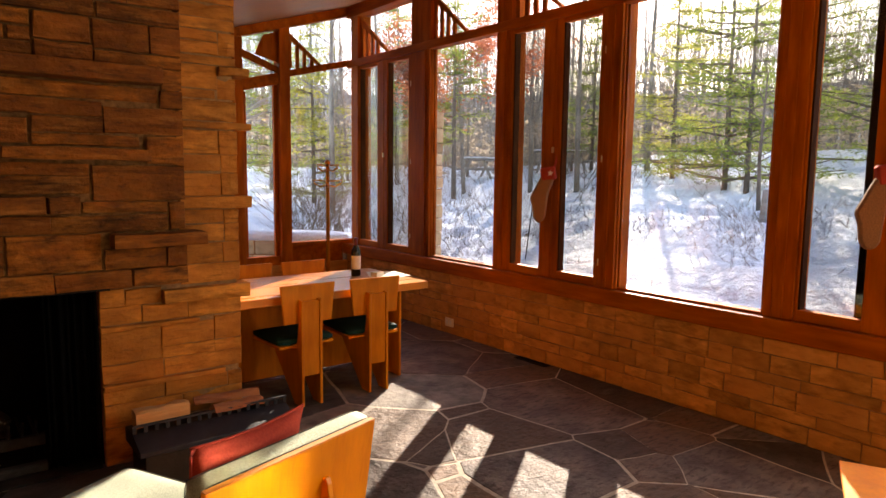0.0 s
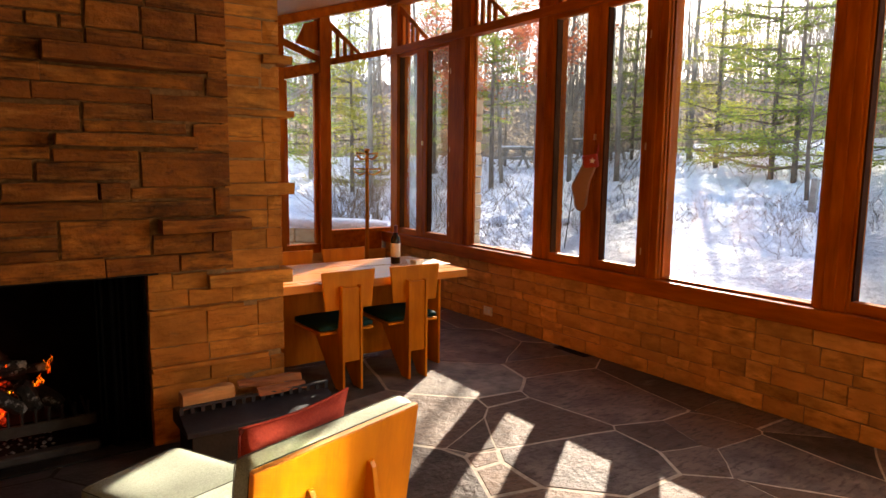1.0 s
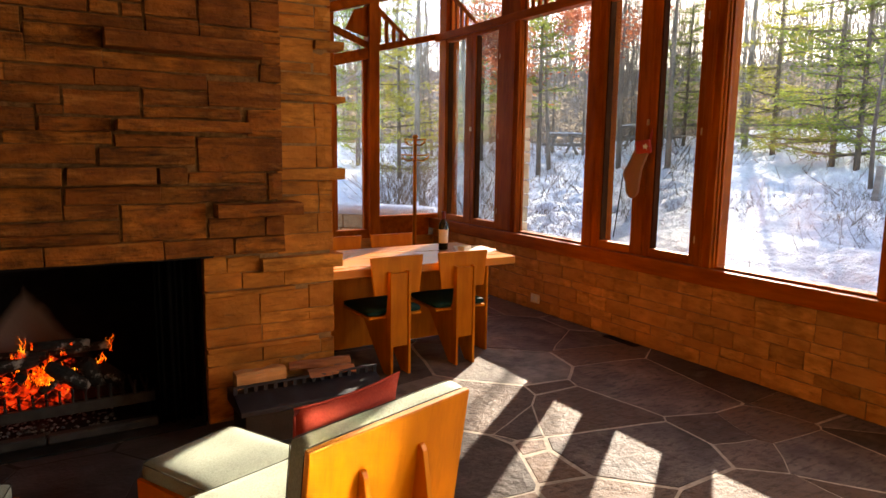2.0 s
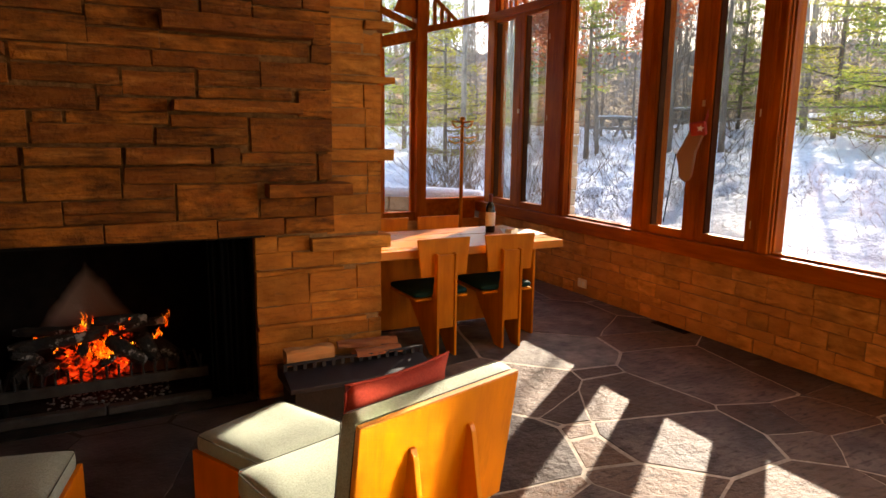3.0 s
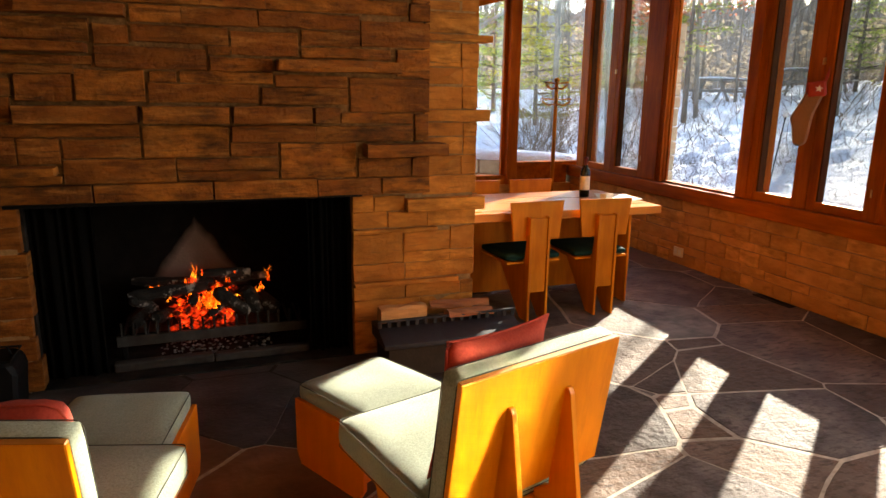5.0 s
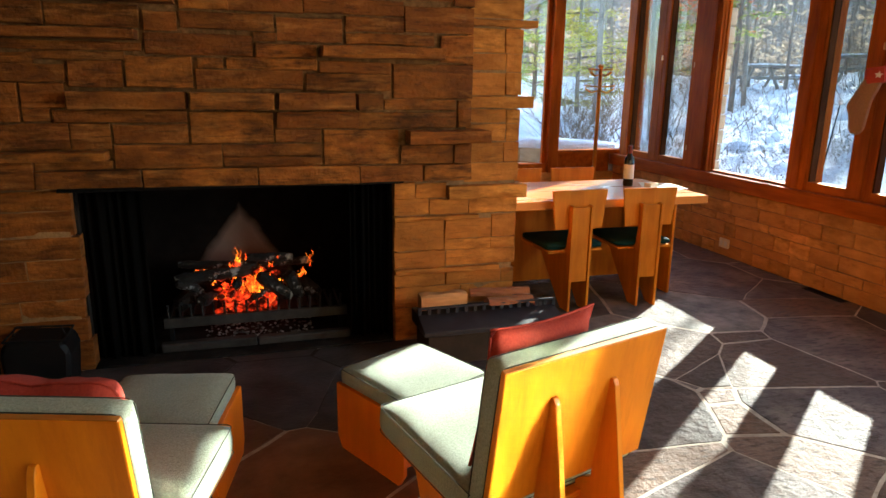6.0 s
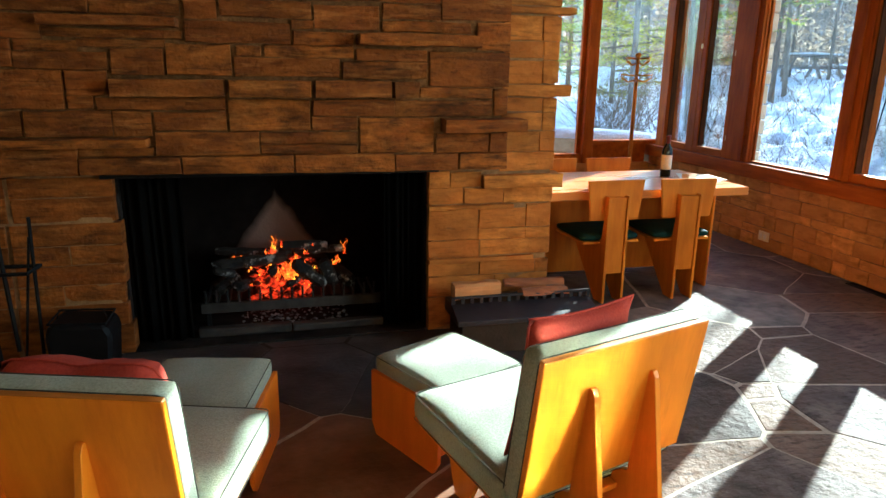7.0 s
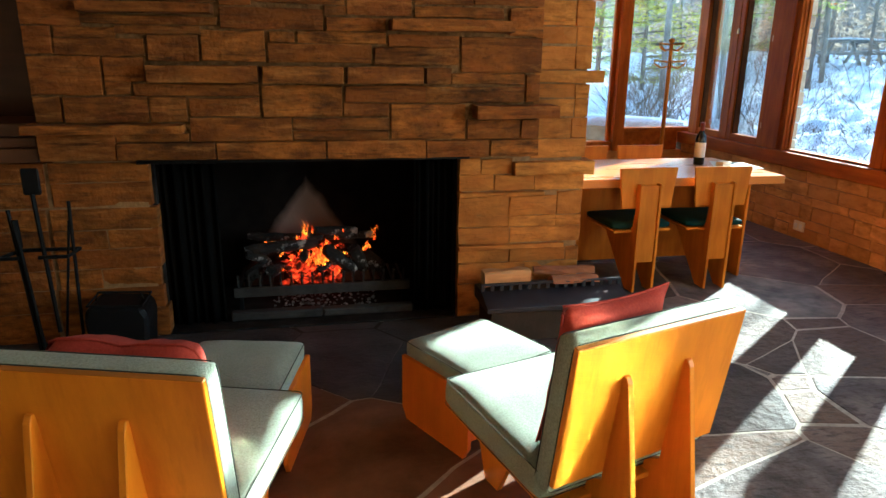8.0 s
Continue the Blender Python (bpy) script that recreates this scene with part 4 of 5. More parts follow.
# ---- at the hearth ----
# black iron log tray right of the opening
b = thing("log_tray", pose(-0.17, -0.30, 0), "dark iron log tray with a slotted rim on a brown plinth", "log tray")
part("plinth", box(-0.37, 0.37, -0.085, 0.17, 0.0, 0.168, 0.004), PLINTH, b, "grey-brown plinth")
part("lid", prism([(-0.115, 0.172), (0.17, 0.172), (0.17, 0.245), (0.04, 0.245), (-0.115, 0.198)], "x", -0.40, 0.40, 0.004), TRAY_IRON, b)
part("rim", box(-0.40, 0.40, 0.024, 0.040, 0.274, 0.286, 0.002), TRAY_IRON, b)
for k in range(16):
    x = -0.398 + 0.0518 * k
    part("rib", box(x, x + 0.019, 0.025, 0.039, 0.2455, 0.2735, 0.001), TRAY_IRON, b)


def split_log(m, length, r, label, seed, wood=LOG_FACE, square=False):
    rnd = random.Random(seed)
    o = thing("firewood_log", m, label, "log", "logs on the tray")
    bm = bmesh.new()
    prof = [(math.cos(radians(a)) * r * rnd.uniform(0.85, 1.1), math.sin(radians(a)) * r * 0.8 * rnd.uniform(0.85, 1.1)) for a in range(0, 181, 30)]
    if square:
        prof = [(r * 0.75, -r * 0.7), (r * 0.8, r * 0.2), (r * 0.6, r * 0.72), (-r * 0.5, r * 0.75), (-r * 0.78, r * 0.5), (-r * 0.75, -r * 0.7)]
    rings = []
    for k in range(6):
        x = -length / 2 + length * k / 5
        rings.append([bm.verts.new((x, a + rnd.uniform(-1, 1) * 0.006, b + rnd.uniform(-1, 1) * 0.005)) for a, b in prof])
    for r0, r1 in zip(rings, rings[1:]):
        for k in range(len(prof) - 1):
            bm.faces.new((r0[k], r0[k + 1], r1[k + 1], r1[k]))
        bm.faces.new((r0[-1], r0[0], r1[0], r1[-1]))
    bm.faces.new(rings[0])
    bm.faces.new(rings[-1])
    part("wood", bm, wood, o)
    return o


split_log(pose(-0.415, -0.205, 0.302, 0, 0, 2), 0.26, 0.052, "square split log with a pale face lying on the tray", 3, square=True)
split_log(pose(-0.035, -0.235, 0.262, -8, 1, 4), 0.27, 0.050, "half-round reddish log lying on the tray", 4, DARK_LOG)
split_log(pose(-0.06, -0.145, 0.300, 14, -2, -9), 0.34, 0.034, "rough bark log lying at the back of the tray", 6, DARK_LOG)

# fire tools left of the opening
s = thing("fire_tools", pose(-2.64, -0.29, 0), "black iron stand with shovel, brush and poker", "fire tools")
part("base", box(-0.13, 0.13, -0.09, 0.09, 0.0, 0.014, 0.004), BLACK_METAL, s)
part("pole", tube([(0.10, 0.02, 0.012), (0.13, 0.0, 0.80)], 0.008, 8), BLACK_METAL, s)
part("strut", tube([(0.01, 0.03, 0.012), (0.12, 0.0, 0.71)], 0.006, 8), BLACK_METAL, s)
part("bracket", tube([(-0.18, -0.05, 0.555), (-0.10, 0.01, 0.575), (0.15, 0.01, 0.575), (0.11, -0.05, 0.555), (-0.01, -0.05, 0.555)], 0.009, 8), BLACK_METAL, s)
part("bracket", tube([(-0.18, -0.05, 0.555), (-0.09, -0.05, 0.555)], 0.009, 8), BLACK_METAL, s)
part("shovel", tube([(0.02, -0.02, 0.18), (-0.005, -0.02, 0.84)], 0.010, 8), BLACK_METAL, s, "long shovel hung with its blade up")
part("shovel_blade", box(-0.04, 0.035, -0.028, -0.014, 0.835, 0.955, 0.010), BLACK_METAL, s)
part("poker", tube([(-0.07, -0.02, 0.06), (-0.115, -0.02, 0.77)], 0.009, 8), BLACK_METAL, s)
part("tongs", tube([(-0.05, -0.03, 0.10), (-0.088, -0.03, 0.62)], 0.008, 8), BLACK_METAL, s)
part("grip", tube([(-0.086, -0.03, 0.60), (-0.092, -0.03, 0.725)], [0.013, 0.016], 8), BLACK_METAL, s)
part("brush_head", box(0.06, 0.13, -0.05, 0.01, 0.05, 0.14, 0.008), CHAR, s)

b = thing("coal_scuttle", pose(-2.36, -0.24, 0), "black iron firewood box with a wire handle", "box")
part("body", prism([(-0.125, 0.0), (0.12, 0.0), (0.142, 0.24), (0.115, 0.292), (-0.12, 0.305), (-0.142, 0.25)], "y", -0.11, 0.11, 0.018), BLACK_METAL, b)
part("rim", tube([(-0.122, -0.10, 0.309), (0.118, -0.10, 0.297), (0.118, 0.10, 0.297), (-0.122, 0.10, 0.309)], 0.006, 6, closed=True), BLACK_METAL, b)
part("handle", tube([(-0.11, 0, 0.302), (-0.10, 0, 0.340), (0.09, 0, 0.335), (0.105, 0, 0.292)], 0.005, 6), BLACK_METAL, b)


# spark-screen curtains folded to both sides
def curtain(x0, x1, label):
    verts, faces = [], []
    n = 40
    for k in range(n + 1):
        x = x0 + (x1 - x0) * k / n
        y = 0.085 + 0.013 * math.sin(k * 0.95 + 0.8 * math.sin(k * 0.3)) + 0.010 * math.sin(k * 0.37)
        for j in range(7):
            z = 0.02 + 0.885 * j / 6
            verts.append((x, y * (1 + 0.12 * (1 - j / 6)), z))
    for k in range(n):
        for j in range(6):
            a = k * 7 + j
            faces.append((a, a + 7, a + 8, a + 1))
    c = thing("spark_curtain", Matrix(), label, "fire screen", "spark curtains")
    ob = raw("mesh_cloth", verts, faces, CURTAIN_MESH, c, smooth=True)
    mod = ob.modifiers.new("thickness", "SOLIDIFY")
    mod.thickness = 0.004
    part("rod", tube([(x0 - 0.005, 0.085, 0.908), (x1 + 0.005, 0.085, 0.908)], 0.006, 8), BLACK_METAL, c)


curtain(-2.205, -1.92, "black metal mesh spark curtain folded open beside the pier")
curtain(-0.87, -0.655, "black metal mesh spark curtain drawn aside near the log tray")

# grate, burning logs, embers, ash
g = thing("fire_grate", pose(-1.40, 0.42, 0.012), "dark iron fire grate holding the burning logs", "grate")
part("front_bar", box(-0.50, 0.53, -0.14, -0.115, 0.075, 0.135, 0.004), STEEL, g)
part("rear_bar", box(-0.50, 0.53, 0.20, 0.22, 0.10, 0.125, 0.003), BLACK_METAL, g)
for k in range(17):
    x = -0.47 + 0.06 * k
    part("rung", tube([(x, 0.21, 0.13), (x, -0.10, 0.12), (x, -0.135, 0.145), (x, -0.15, 0.215)], 0.008, 6), STEEL, g)
for x in (-0.46, 0.49):
    for y in (-0.125, 0.205):
        part("leg", box(x - 0.012, x + 0.012, y - 0.012, y + 0.012, 0.0, 0.076, 0.002), BLACK_METAL, g)
k = thing("hearth_kerb", pose(-1.40, 0.13, 0.012), "low grey steel kerb before the grate", "kerb")
part("kerb_bar", box(-0.50, 0.0, -0.03, 0.03, 0.0, 0.05, 0.008), STEEL, k)
part("kerb_bar", box(0.005, 0.52, -0.03, 0.03, 0.0, 0.045, 0.008), STEEL, k)


def burnt_log(m, length, r, seed):
    rnd = random.Random(seed)
    o = thing("burning_log", m, "charred log burning on the grate", "log", "logs in the fire")
    n, sides = 9, 9
    bm = bmesh.new()
    rings = []
    for i in range(n):
        x = -length / 2 + length * i / (n - 1)
        taper = 1.0 if 0 < i < n - 1 else 0.72
        rings.append([bm.verts.new((x, math.cos(a * math.tau / sides) * r * taper * (1 + 0.25 * noise.noise(Vector((x * 14, a * 1.7, seed)))),
                                    math.sin(a * math.tau / sides) * r * taper * (1 + 0.25 * noise.noise(Vector((x * 14, a * 1.7 + 9, seed)))))) for a in range(sides)])
    for r0, r1 in zip(rings, rings[1:]):
        for a in range(sides):
            bm.faces.new((r0[a], r0[(a + 1) % sides], r1[(a + 1) % sides], r1[a]))
    bm.faces.new(rings[0][::-1])
    bm.faces.new(rings[-1])
    part("charred_wood", bm, CHAR, o)
    return o


for k, (x, y, z, tilt, turn, ln, r) in enumerate((
        (-1.62, 0.36, 0.365, -3, 6, 0.42, 0.034), (-1.60, 0.46, 0.395, 2, -8, 0.44, 0.026), (-1.31, 0.42, 0.435, 3, 6, 0.28, 0.028),
        (-1.22, 0.45, 0.395, -3, -10, 0.30, 0.024), (-1.285, 0.35, 0.275, 40, 14, 0.24, 0.040), (-1.17, 0.38, 0.27, 62, 20, 0.17, 0.045),
        (-1.09, 0.40, 0.245, 30, -35, 0.17, 0.044), (-1.76, 0.38, 0.225, -12, 55, 0.20, 0.036), (-1.66, 0.36, 0.225, 10, 70, 0.18, 0.036),
        (-1.49, 0.33, 0.315, 0, 80, 0.09, 0.028), (-1.45, 0.58, 0.25, 0, 3, 0.60, 0.055), (-1.36, 0.34, 0.245, -18, 30, 0.14, 0.022),
        (-1.76, 0.33, 0.315, 24, 20, 0.13, 0.026))):
    burnt_log(pose(x, y, z, 0, tilt, turn), ln, r, k + 1)


def lumps(name, n, x0, x1, y0, y1, z0, z1, size, mat, label, seed):
    """Many small broken lumps in one heap."""
    rnd = random.Random(seed)
    verts, faces = [], []
    for _ in range(n):
        x, y, z, s = rnd.uniform(x0, x1), rnd.uniform(y0, y1), rnd.uniform(z0, z1), size * rnd.uniform(0.5, 1.3)
        base = len(verts)
        for a, b, c in ((1, 0, 0), (-1, 0, 0), (0, 1, 0), (0, -1, 0), (0, 0, 1), (0, 0, -1)):
            verts.append((x + a * s * rnd.uniform(0.6, 1.3), y + b * s * rnd.uniform(0.6, 1.3), z + c * s * rnd.uniform(0.5, 0.9)))
        for f in ((0, 2, 4), (2, 1, 4), (1, 3, 4), (3, 0, 4), (2, 0, 5), (1, 2, 5), (3, 1, 5), (0, 3, 5)):
            faces.append(tuple(base + i for i in f))
    return tagged(raw(name, verts, faces, mat), label=label, category=name.replace("_", " "), kind="stuff")


lumps("glowing_embers", 170, -1.61, -1.27, 0.32, 0.58, 0.13, 0.25, 0.026, EMBER, "bed of glowing red embers on the grate", 2)
lumps("glowing_embers", 60, -1.60, -1.24, 0.38, 0.54, 0.25, 0.35, 0.022, EMBER, "glowing embers between the logs", 5)
lumps("ash", 230, -1.68, -1.08, 0.17, 0.50, 0.012, 0.04, 0.010, ASH, "grey ash and cinders under the grate", 3)


def flame(x, y, z, h, w, seed):
    """A tongue of pointed shards that lean apart."""
    rnd = random.Random(seed)
    bm = bmesh.new()
    for _ in range(5):
        lean, side = rnd.uniform(-0.25, 0.25), rnd.uniform(-0.3, 0.3)
        tall, bx, by = h * rnd.uniform(0.4, 1.0), x + rnd.gauss(0, 1) * w * 2.4, y + rnd.uniform(-1, 1) * w
        pts, rad, phase = [], [], rnd.uniform(0, 6)
        for i in range(9):
            f = i / 8
            pts.append((bx + lean * tall * f * f + 0.10 * tall * math.sin(f * 7 + phase), by + side * tall * f, z + tall * f + rnd.uniform(-1, 1) * 0.003))
            rad.append(max(0.0005, w * (0.30 + 0.7 * abs(math.sin(f * 6 + phase))) * (1 - f) ** 0.7 * rnd.uniform(0.6, 1.1)))
        tube(pts, rad, 5, bm)
    return part("flame_tongue", bm, FLAME, fire, smooth=True)


fire = thing("fire", Matrix(), "small orange flames licking up between the logs", "fire")
rnd = random.Random(12)
for k in range(48):
    x = rnd.gauss(-1.41, 0.040)
    flame(x, rnd.uniform(0.31, 0.40), rnd.uniform(0.22, 0.34), rnd.uniform(0.018, 0.05), rnd.uniform(0.0014, 0.0030), k + 1)
for k in range(16):
    x = rnd.uniform(-1.64, -1.22)
    flame(x, rnd.uniform(0.31, 0.42), rnd.uniform(0.20, 0.32), rnd.uniform(0.012, 0.03), rnd.uniform(0.0015, 0.003), k + 61)
for k, (x, z, h, w) in enumerate(((-1.075, 0.38, 0.10, 0.0012), (-1.11, 0.33, 0.05, 0.004), (-1.13, 0.32, 0.04, 0.003), (-1.67, 0.385, 0.018, 0.003),
                                  (-1.70, 0.385, 0.016, 0.003), (-1.49, 0.40, 0.05, 0.004), (-1.475, 0.42, 0.10, 0.003), (-1.44, 0.44, 0.05, 0.002),
                                  (-1.36, 0.36, 0.05, 0.003), (-1.30, 0.39, 0.04, 0.003), (-1.26, 0.44, 0.018, 0.0012), (-1.52, 0.40, 0.04, 0.003))):
    flame(x, 0.37, z, h, w, k + 91)


# ---- outdoors ----
def branchy(rnd, verts, faces, base, way, length, r, depth, spread):
    """Adds a limb of three-sided bars that forks; works on plain lists."""
    p = Vector(base)
    d = Vector(way).normalized()
    steps = 3
    ring = None
    for i in range(steps + 1):
        side = d.cross(Vector((0.3, 0.9, 0.1))).normalized()
        up = side.cross(d)
        rr = r * (1 - 0.75 * i / steps)
        cur = []
        for k in range(3):
            a = k * math.tau / 3
            verts.append(tuple(p + rr * (math.cos(a) * side + math.sin(a) * up)))
            cur.append(len(verts) - 1)
        if ring:
            for k in range(3):
                faces.append((ring[k], ring[(k + 1) % 3], cur[(k + 1) % 3], cur[k]))
        ring = cur
        if depth > 0 and i > 0:
            for _ in range(2):
                turn = Vector((rnd.uniform(-1, 1), rnd.uniform(-1, 1), rnd.uniform(-0.2, 0.8))) * spread
                branchy(rnd, verts, faces, p, d + turn, length * rnd.uniform(0.4, 0.65), rr * 0.5, depth - 1, spread)
        p = p + d * (length / steps)
        d = (d + Vector((rnd.uniform(-1, 1), rnd.uniform(-1, 1), rnd.uniform(-0.5, 1))) * 0.13).normalized()


def spray(rnd, verts, faces, at, n, size, wide, thin=0.35, flat=0.5):
    """Adds n small leaf blades round a place."""
    for _ in range(n):
        c = Vector(at) + Vector((rnd.gauss(0, wide), rnd.gauss(0, wide), rnd.gauss(0, wide * flat)))
        u = Vector((rnd.uniform(-1, 1), rnd.uniform(-1, 1), rnd.uniform(-0.5, 0.5))).normalized() * size * rnd.uniform(0.6, 1.3)
        v = u.cross(Vector((rnd.uniform(-1, 1), rnd.uniform(-1, 1), rnd.uniform(-1, 1)))).normalized() * size * thin
        b = len(verts)
        verts += [tuple(c - u), tuple(c + v), tuple(c + u), tuple(c - v)]
        faces.append((b, b + 1, b + 2, b + 3))


EYE = Vector((-1.30, -3.58, 1.5))


def afar(bearing, distance):
    """A place outdoors, by its bearing from +y towards +x and its distance from the room."""
    a = radians(bearing)
    x, y = EYE.x + distance * math.sin(a), EYE.y + distance * math.cos(a)
    return x, y, ground_height(x, y)


def pine(bearing, distance, height, first, reach, seed, label, leaf=None, size=0.07):
    rnd = random.Random(seed)
    x, y, z = afar(bearing, distance)
    t = thing("pine_tree", pose(x, y, z - 0.1), label, "tree", "pines on the slope")
    lean = rnd.uniform(-0.02, 0.02)
    part("trunk", tube([(0, 0, 0), (lean * height * 0.5, 0, height * 0.5), (lean * height, 0, height)], [0.008 * height + 0.02, 0.005 * height + 0.012, 0.008], 8), BARK, t, smooth=True)
    bv, bf, lv, lf = [], [], [], []
    h = first
    while h < height - 0.3:
        f = (h - first) / (height - first)
        for _ in range(rnd.choice((2, 3, 4))):
            a = rnd.uniform(0, math.tau)
            ln = reach * (1 - 0.8 * f) * rnd.uniform(0.55, 1.1)
            way = Vector((math.cos(a), math.sin(a), rnd.uniform(-0.08, 0.22)))
            start = Vector((lean * h, 0, h))
            branchy(rnd, bv, bf, start, way, ln, 0.018 + 0.01 * ln, 0, 0.4)
            n = int(5 + ln * 5)
            for i in range(n):
                q = start + way.normalized() * ln * (0.25 + 0.75 * i / n) + Vector((rnd.uniform(-1, 1), rnd.uniform(-1, 1), 0)) * ln * 0.14
                spray(rnd, lv, lf, q, 12, size, 0.17, 0.16, 0.30)
        h += rnd.uniform(0.20, 0.36)
    raw("branches", bv, bf, BARK, t)
    raw("crown", lv, lf, leaf or NEEDLES, t)
    return t


def bare_tree(bearing, distance, height, r, seed, label, leaves=None, count=0, bark=None):
    rnd = random.Random(seed)
    x, y, z = afar(bearing, distance)
    t = thing("bare_tree", pose(x, y, z - 0.1), label, "tree", "leafless trees on the slope")
    lean = rnd.uniform(-0.06, 0.06)
    part("trunk", tube([(0, 0, 0), (lean * height * 0.4, 0.05, height * 0.4), (lean * height, 0, height)], [r, r * 0.75, r * 0.15], 9), bark or BARK_GREY, t, smooth=True)
    bv, bf, lv, lf = [], [], [], []
    for _ in range(13):
        h = height * rnd.uniform(0.25, 0.95)
        a = rnd.uniform(0, math.tau)
        ln = height * 0.30 * (1.1 - 0.6 * h / height)
        branchy(rnd, bv, bf, (lean * h, 0.03, h), (math.cos(a), math.sin(a), rnd.uniform(0.2, 0.9)), ln, r * 0.28, 2, 0.7)
    raw("branches", bv, bf, bark or BARK_GREY, t)
    if leaves:
        for _ in range(count):
            q = bv[rnd.randrange(len(bv))]
            spray(rnd, lv, lf, q, 2, 0.055, 0.16, 0.5, 0.8)
        raw("crown", lv, lf, leaves, t)
    return t


pine(61.0, 15.5, 5.6, 0.35, 2.4, 11, "green pine with two slim trunks beyond the picture window")
pine(62.6, 15.0, 5.4, 0.7, 2.1, 12, "slim green pine close beside its twin on the slope")
pine(57.0, 19.0, 6.2, 0.3, 2.1, 13, "bushy yellow-green pine at the wood's edge", YELLOW_LEAF)
pine(66.5, 17.0, 6.2, 0.5, 1.9, 14, "green pine seen past the post")
pine(72.5, 14.0, 5.2, 0.6, 1.9, 15, "green pine near the narrow casement")
pine(38.9, 17.5, 6.0, 1.6, 1.5, 16, "slim pine beyond the dining window")
pine(34.0, 21.0, 6.5, 0.8, 1.8, 17, "green pine at the far side of the clearing")
pine(27.0, 16.0, 4.6, 0.4, 1.5, 18, "yellow-green young pine outside the dining corner", YELLOW_LEAF)
pine(23.5, 19.0, 6.5, 0.5, 1.8, 19, "green pine behind the terrace wall")
pine(50.5, 23.0, 5.4, 0.8, 1.8, 20, "green pine at the back of the clearing")
bare_tree(39.8, 18.0, 6.6, 0.06, 31, "oak still holding dry red-brown leaves", DRY_LEAF, 5000)
bare_tree(33.0, 13.0, 6.0, 0.055, 32, "leafless grey tree leaning by the dining window")
bare_tree(28.5, 14.5, 6.5, 0.07, 33, "leafless grey tree outside the corner pane")
bare_tree(45.5, 18.0, 6.6, 0.07, 34, "leafless tree behind the narrow casement")
bare_tree(49.4, 17.0, 6.6, 0.075, 35, "thick grey trunk behind the narrow casement")
bare_tree(70.8, 15.0, 6.0, 0.05, 36, "thick grey trunk beyond the narrow casement")
bare_tree(55.0, 21.0, 7.5, 0.09, 37, "thin leafless tree against the sky")
bare_tree(63.6, 12.2, 2.6, 0.040, 38, "small leaning sapling in the snow", bark=BARK)
bare_tree(20.0, 15.0, 6.5, 0.12, 39, "leafless grey tree beyond the terrace wall")


tree_rnd = random.Random(90)
for k in range(24):
    bare_tree(tree_rnd.uniform(18, 76), tree_rnd.uniform(21, 30), tree_rnd.uniform(5.5, 8.0), tree_rnd.uniform(0.03, 0.06), 200 + k,
              "slim leafless tree at the wood's edge")


def far_woods():
    rnd = random.Random(77)
    verts, faces = [], []
    for _ in range(1050):
        x, y, z = afar(rnd.uniform(8, 88), rnd.uniform(30, 60))
        h = rnd.uniform(5.5, 9.0) * (0.8 + 0.004 * (x + y))
        branchy(rnd, verts, faces, (x, y, z - 0.2), (rnd.uniform(-0.05, 0.05), rnd.uniform(-0.05, 0.05), 1), h, rnd.uniform(0.03, 0.07), 2, 0.6)
    ob = raw("far_woods", verts, faces, BARK_GREY)
    tagged(ob, label="distant leafless winter woods along the crest", category="woods", kind="stuff")
    verts, faces = [], []
    for _ in range(1700):
        x, y, z = afar(rnd.uniform(8, 88), rnd.uniform(24, 48))
        spray(rnd, verts, faces, (x, y, z + rnd.uniform(0.2, 2.4)), 12, 0.16, 0.5, 0.3, 0.6)
    ob = raw("undergrowth", verts, faces, TWIGS)
    tagged(ob, label="tangled brown undergrowth below the woods", category="undergrowth", kind="stuff")


far_woods()


def brush(bearing, distance, n, wide, tall, seed, label, thick=0.0022):
    """A clump of dry stalks standing in the snow."""
    rnd = random.Random(seed)
    verts, faces = [], []
    for _ in range(n):
        b, d = bearing + rnd.gauss(0, wide), distance + rnd.gauss(0, distance * 0.10)
        x, y, z = afar(b, d)
        if x < 3.1 and y < 3.7:
            continue
        branchy(rnd, verts, faces, (x, y, z - 0.05), (rnd.gauss(0, 0.8), rnd.gauss(0, 0.8), 1), tall * rnd.uniform(0.3, 1.2), thick, 2 if tall > 1 else 1, 1.2)
    ob = raw("dry_brush", verts, faces, BRUSH)
    return tagged(ob, label=label, category="brush", kind="stuff")


brush(27.5, 11.5, 130, 1.5, 1.5, 51, "bare brown shrub stalks beyond the terrace wall", 0.007)
brush(34.0, 12.0, 80, 3.0, 1.2, 58, "tangled leafless shrubs at the foot of the slope", 0.006)
brush(38.5, 11.0, 380, 2.8, 0.34, 52, "dry weeds in the snow outside the dining window", 0.003)
brush(41.5, 15.0, 90, 3.5, 0.7, 59, "tangled brown brush on the slope", 0.006)
brush(46.0, 11.5, 360, 2.6, 0.32, 53, "dry weeds standing in the snow on the slope", 0.003)
brush(50.0, 16.0, 90, 3.0, 0.7, 60, "tangled brown brush behind the casements", 0.006)
brush(54.5, 11.0, 260, 3.2, 0.26, 54, "sparse dry stalks poking through the snow", 0.003)
brush(63.5, 10.5, 330, 2.0, 0.34, 55, "dry stalks along the path", 0.003)
brush(62.5, 16.5, 100, 2.6, 0.7, 56, "dry brush round the pines", 0.006)
brush(70.0, 11.0, 200, 3.0, 0.25, 57, "sparse dry stalks below the narrow casement", 0.004)


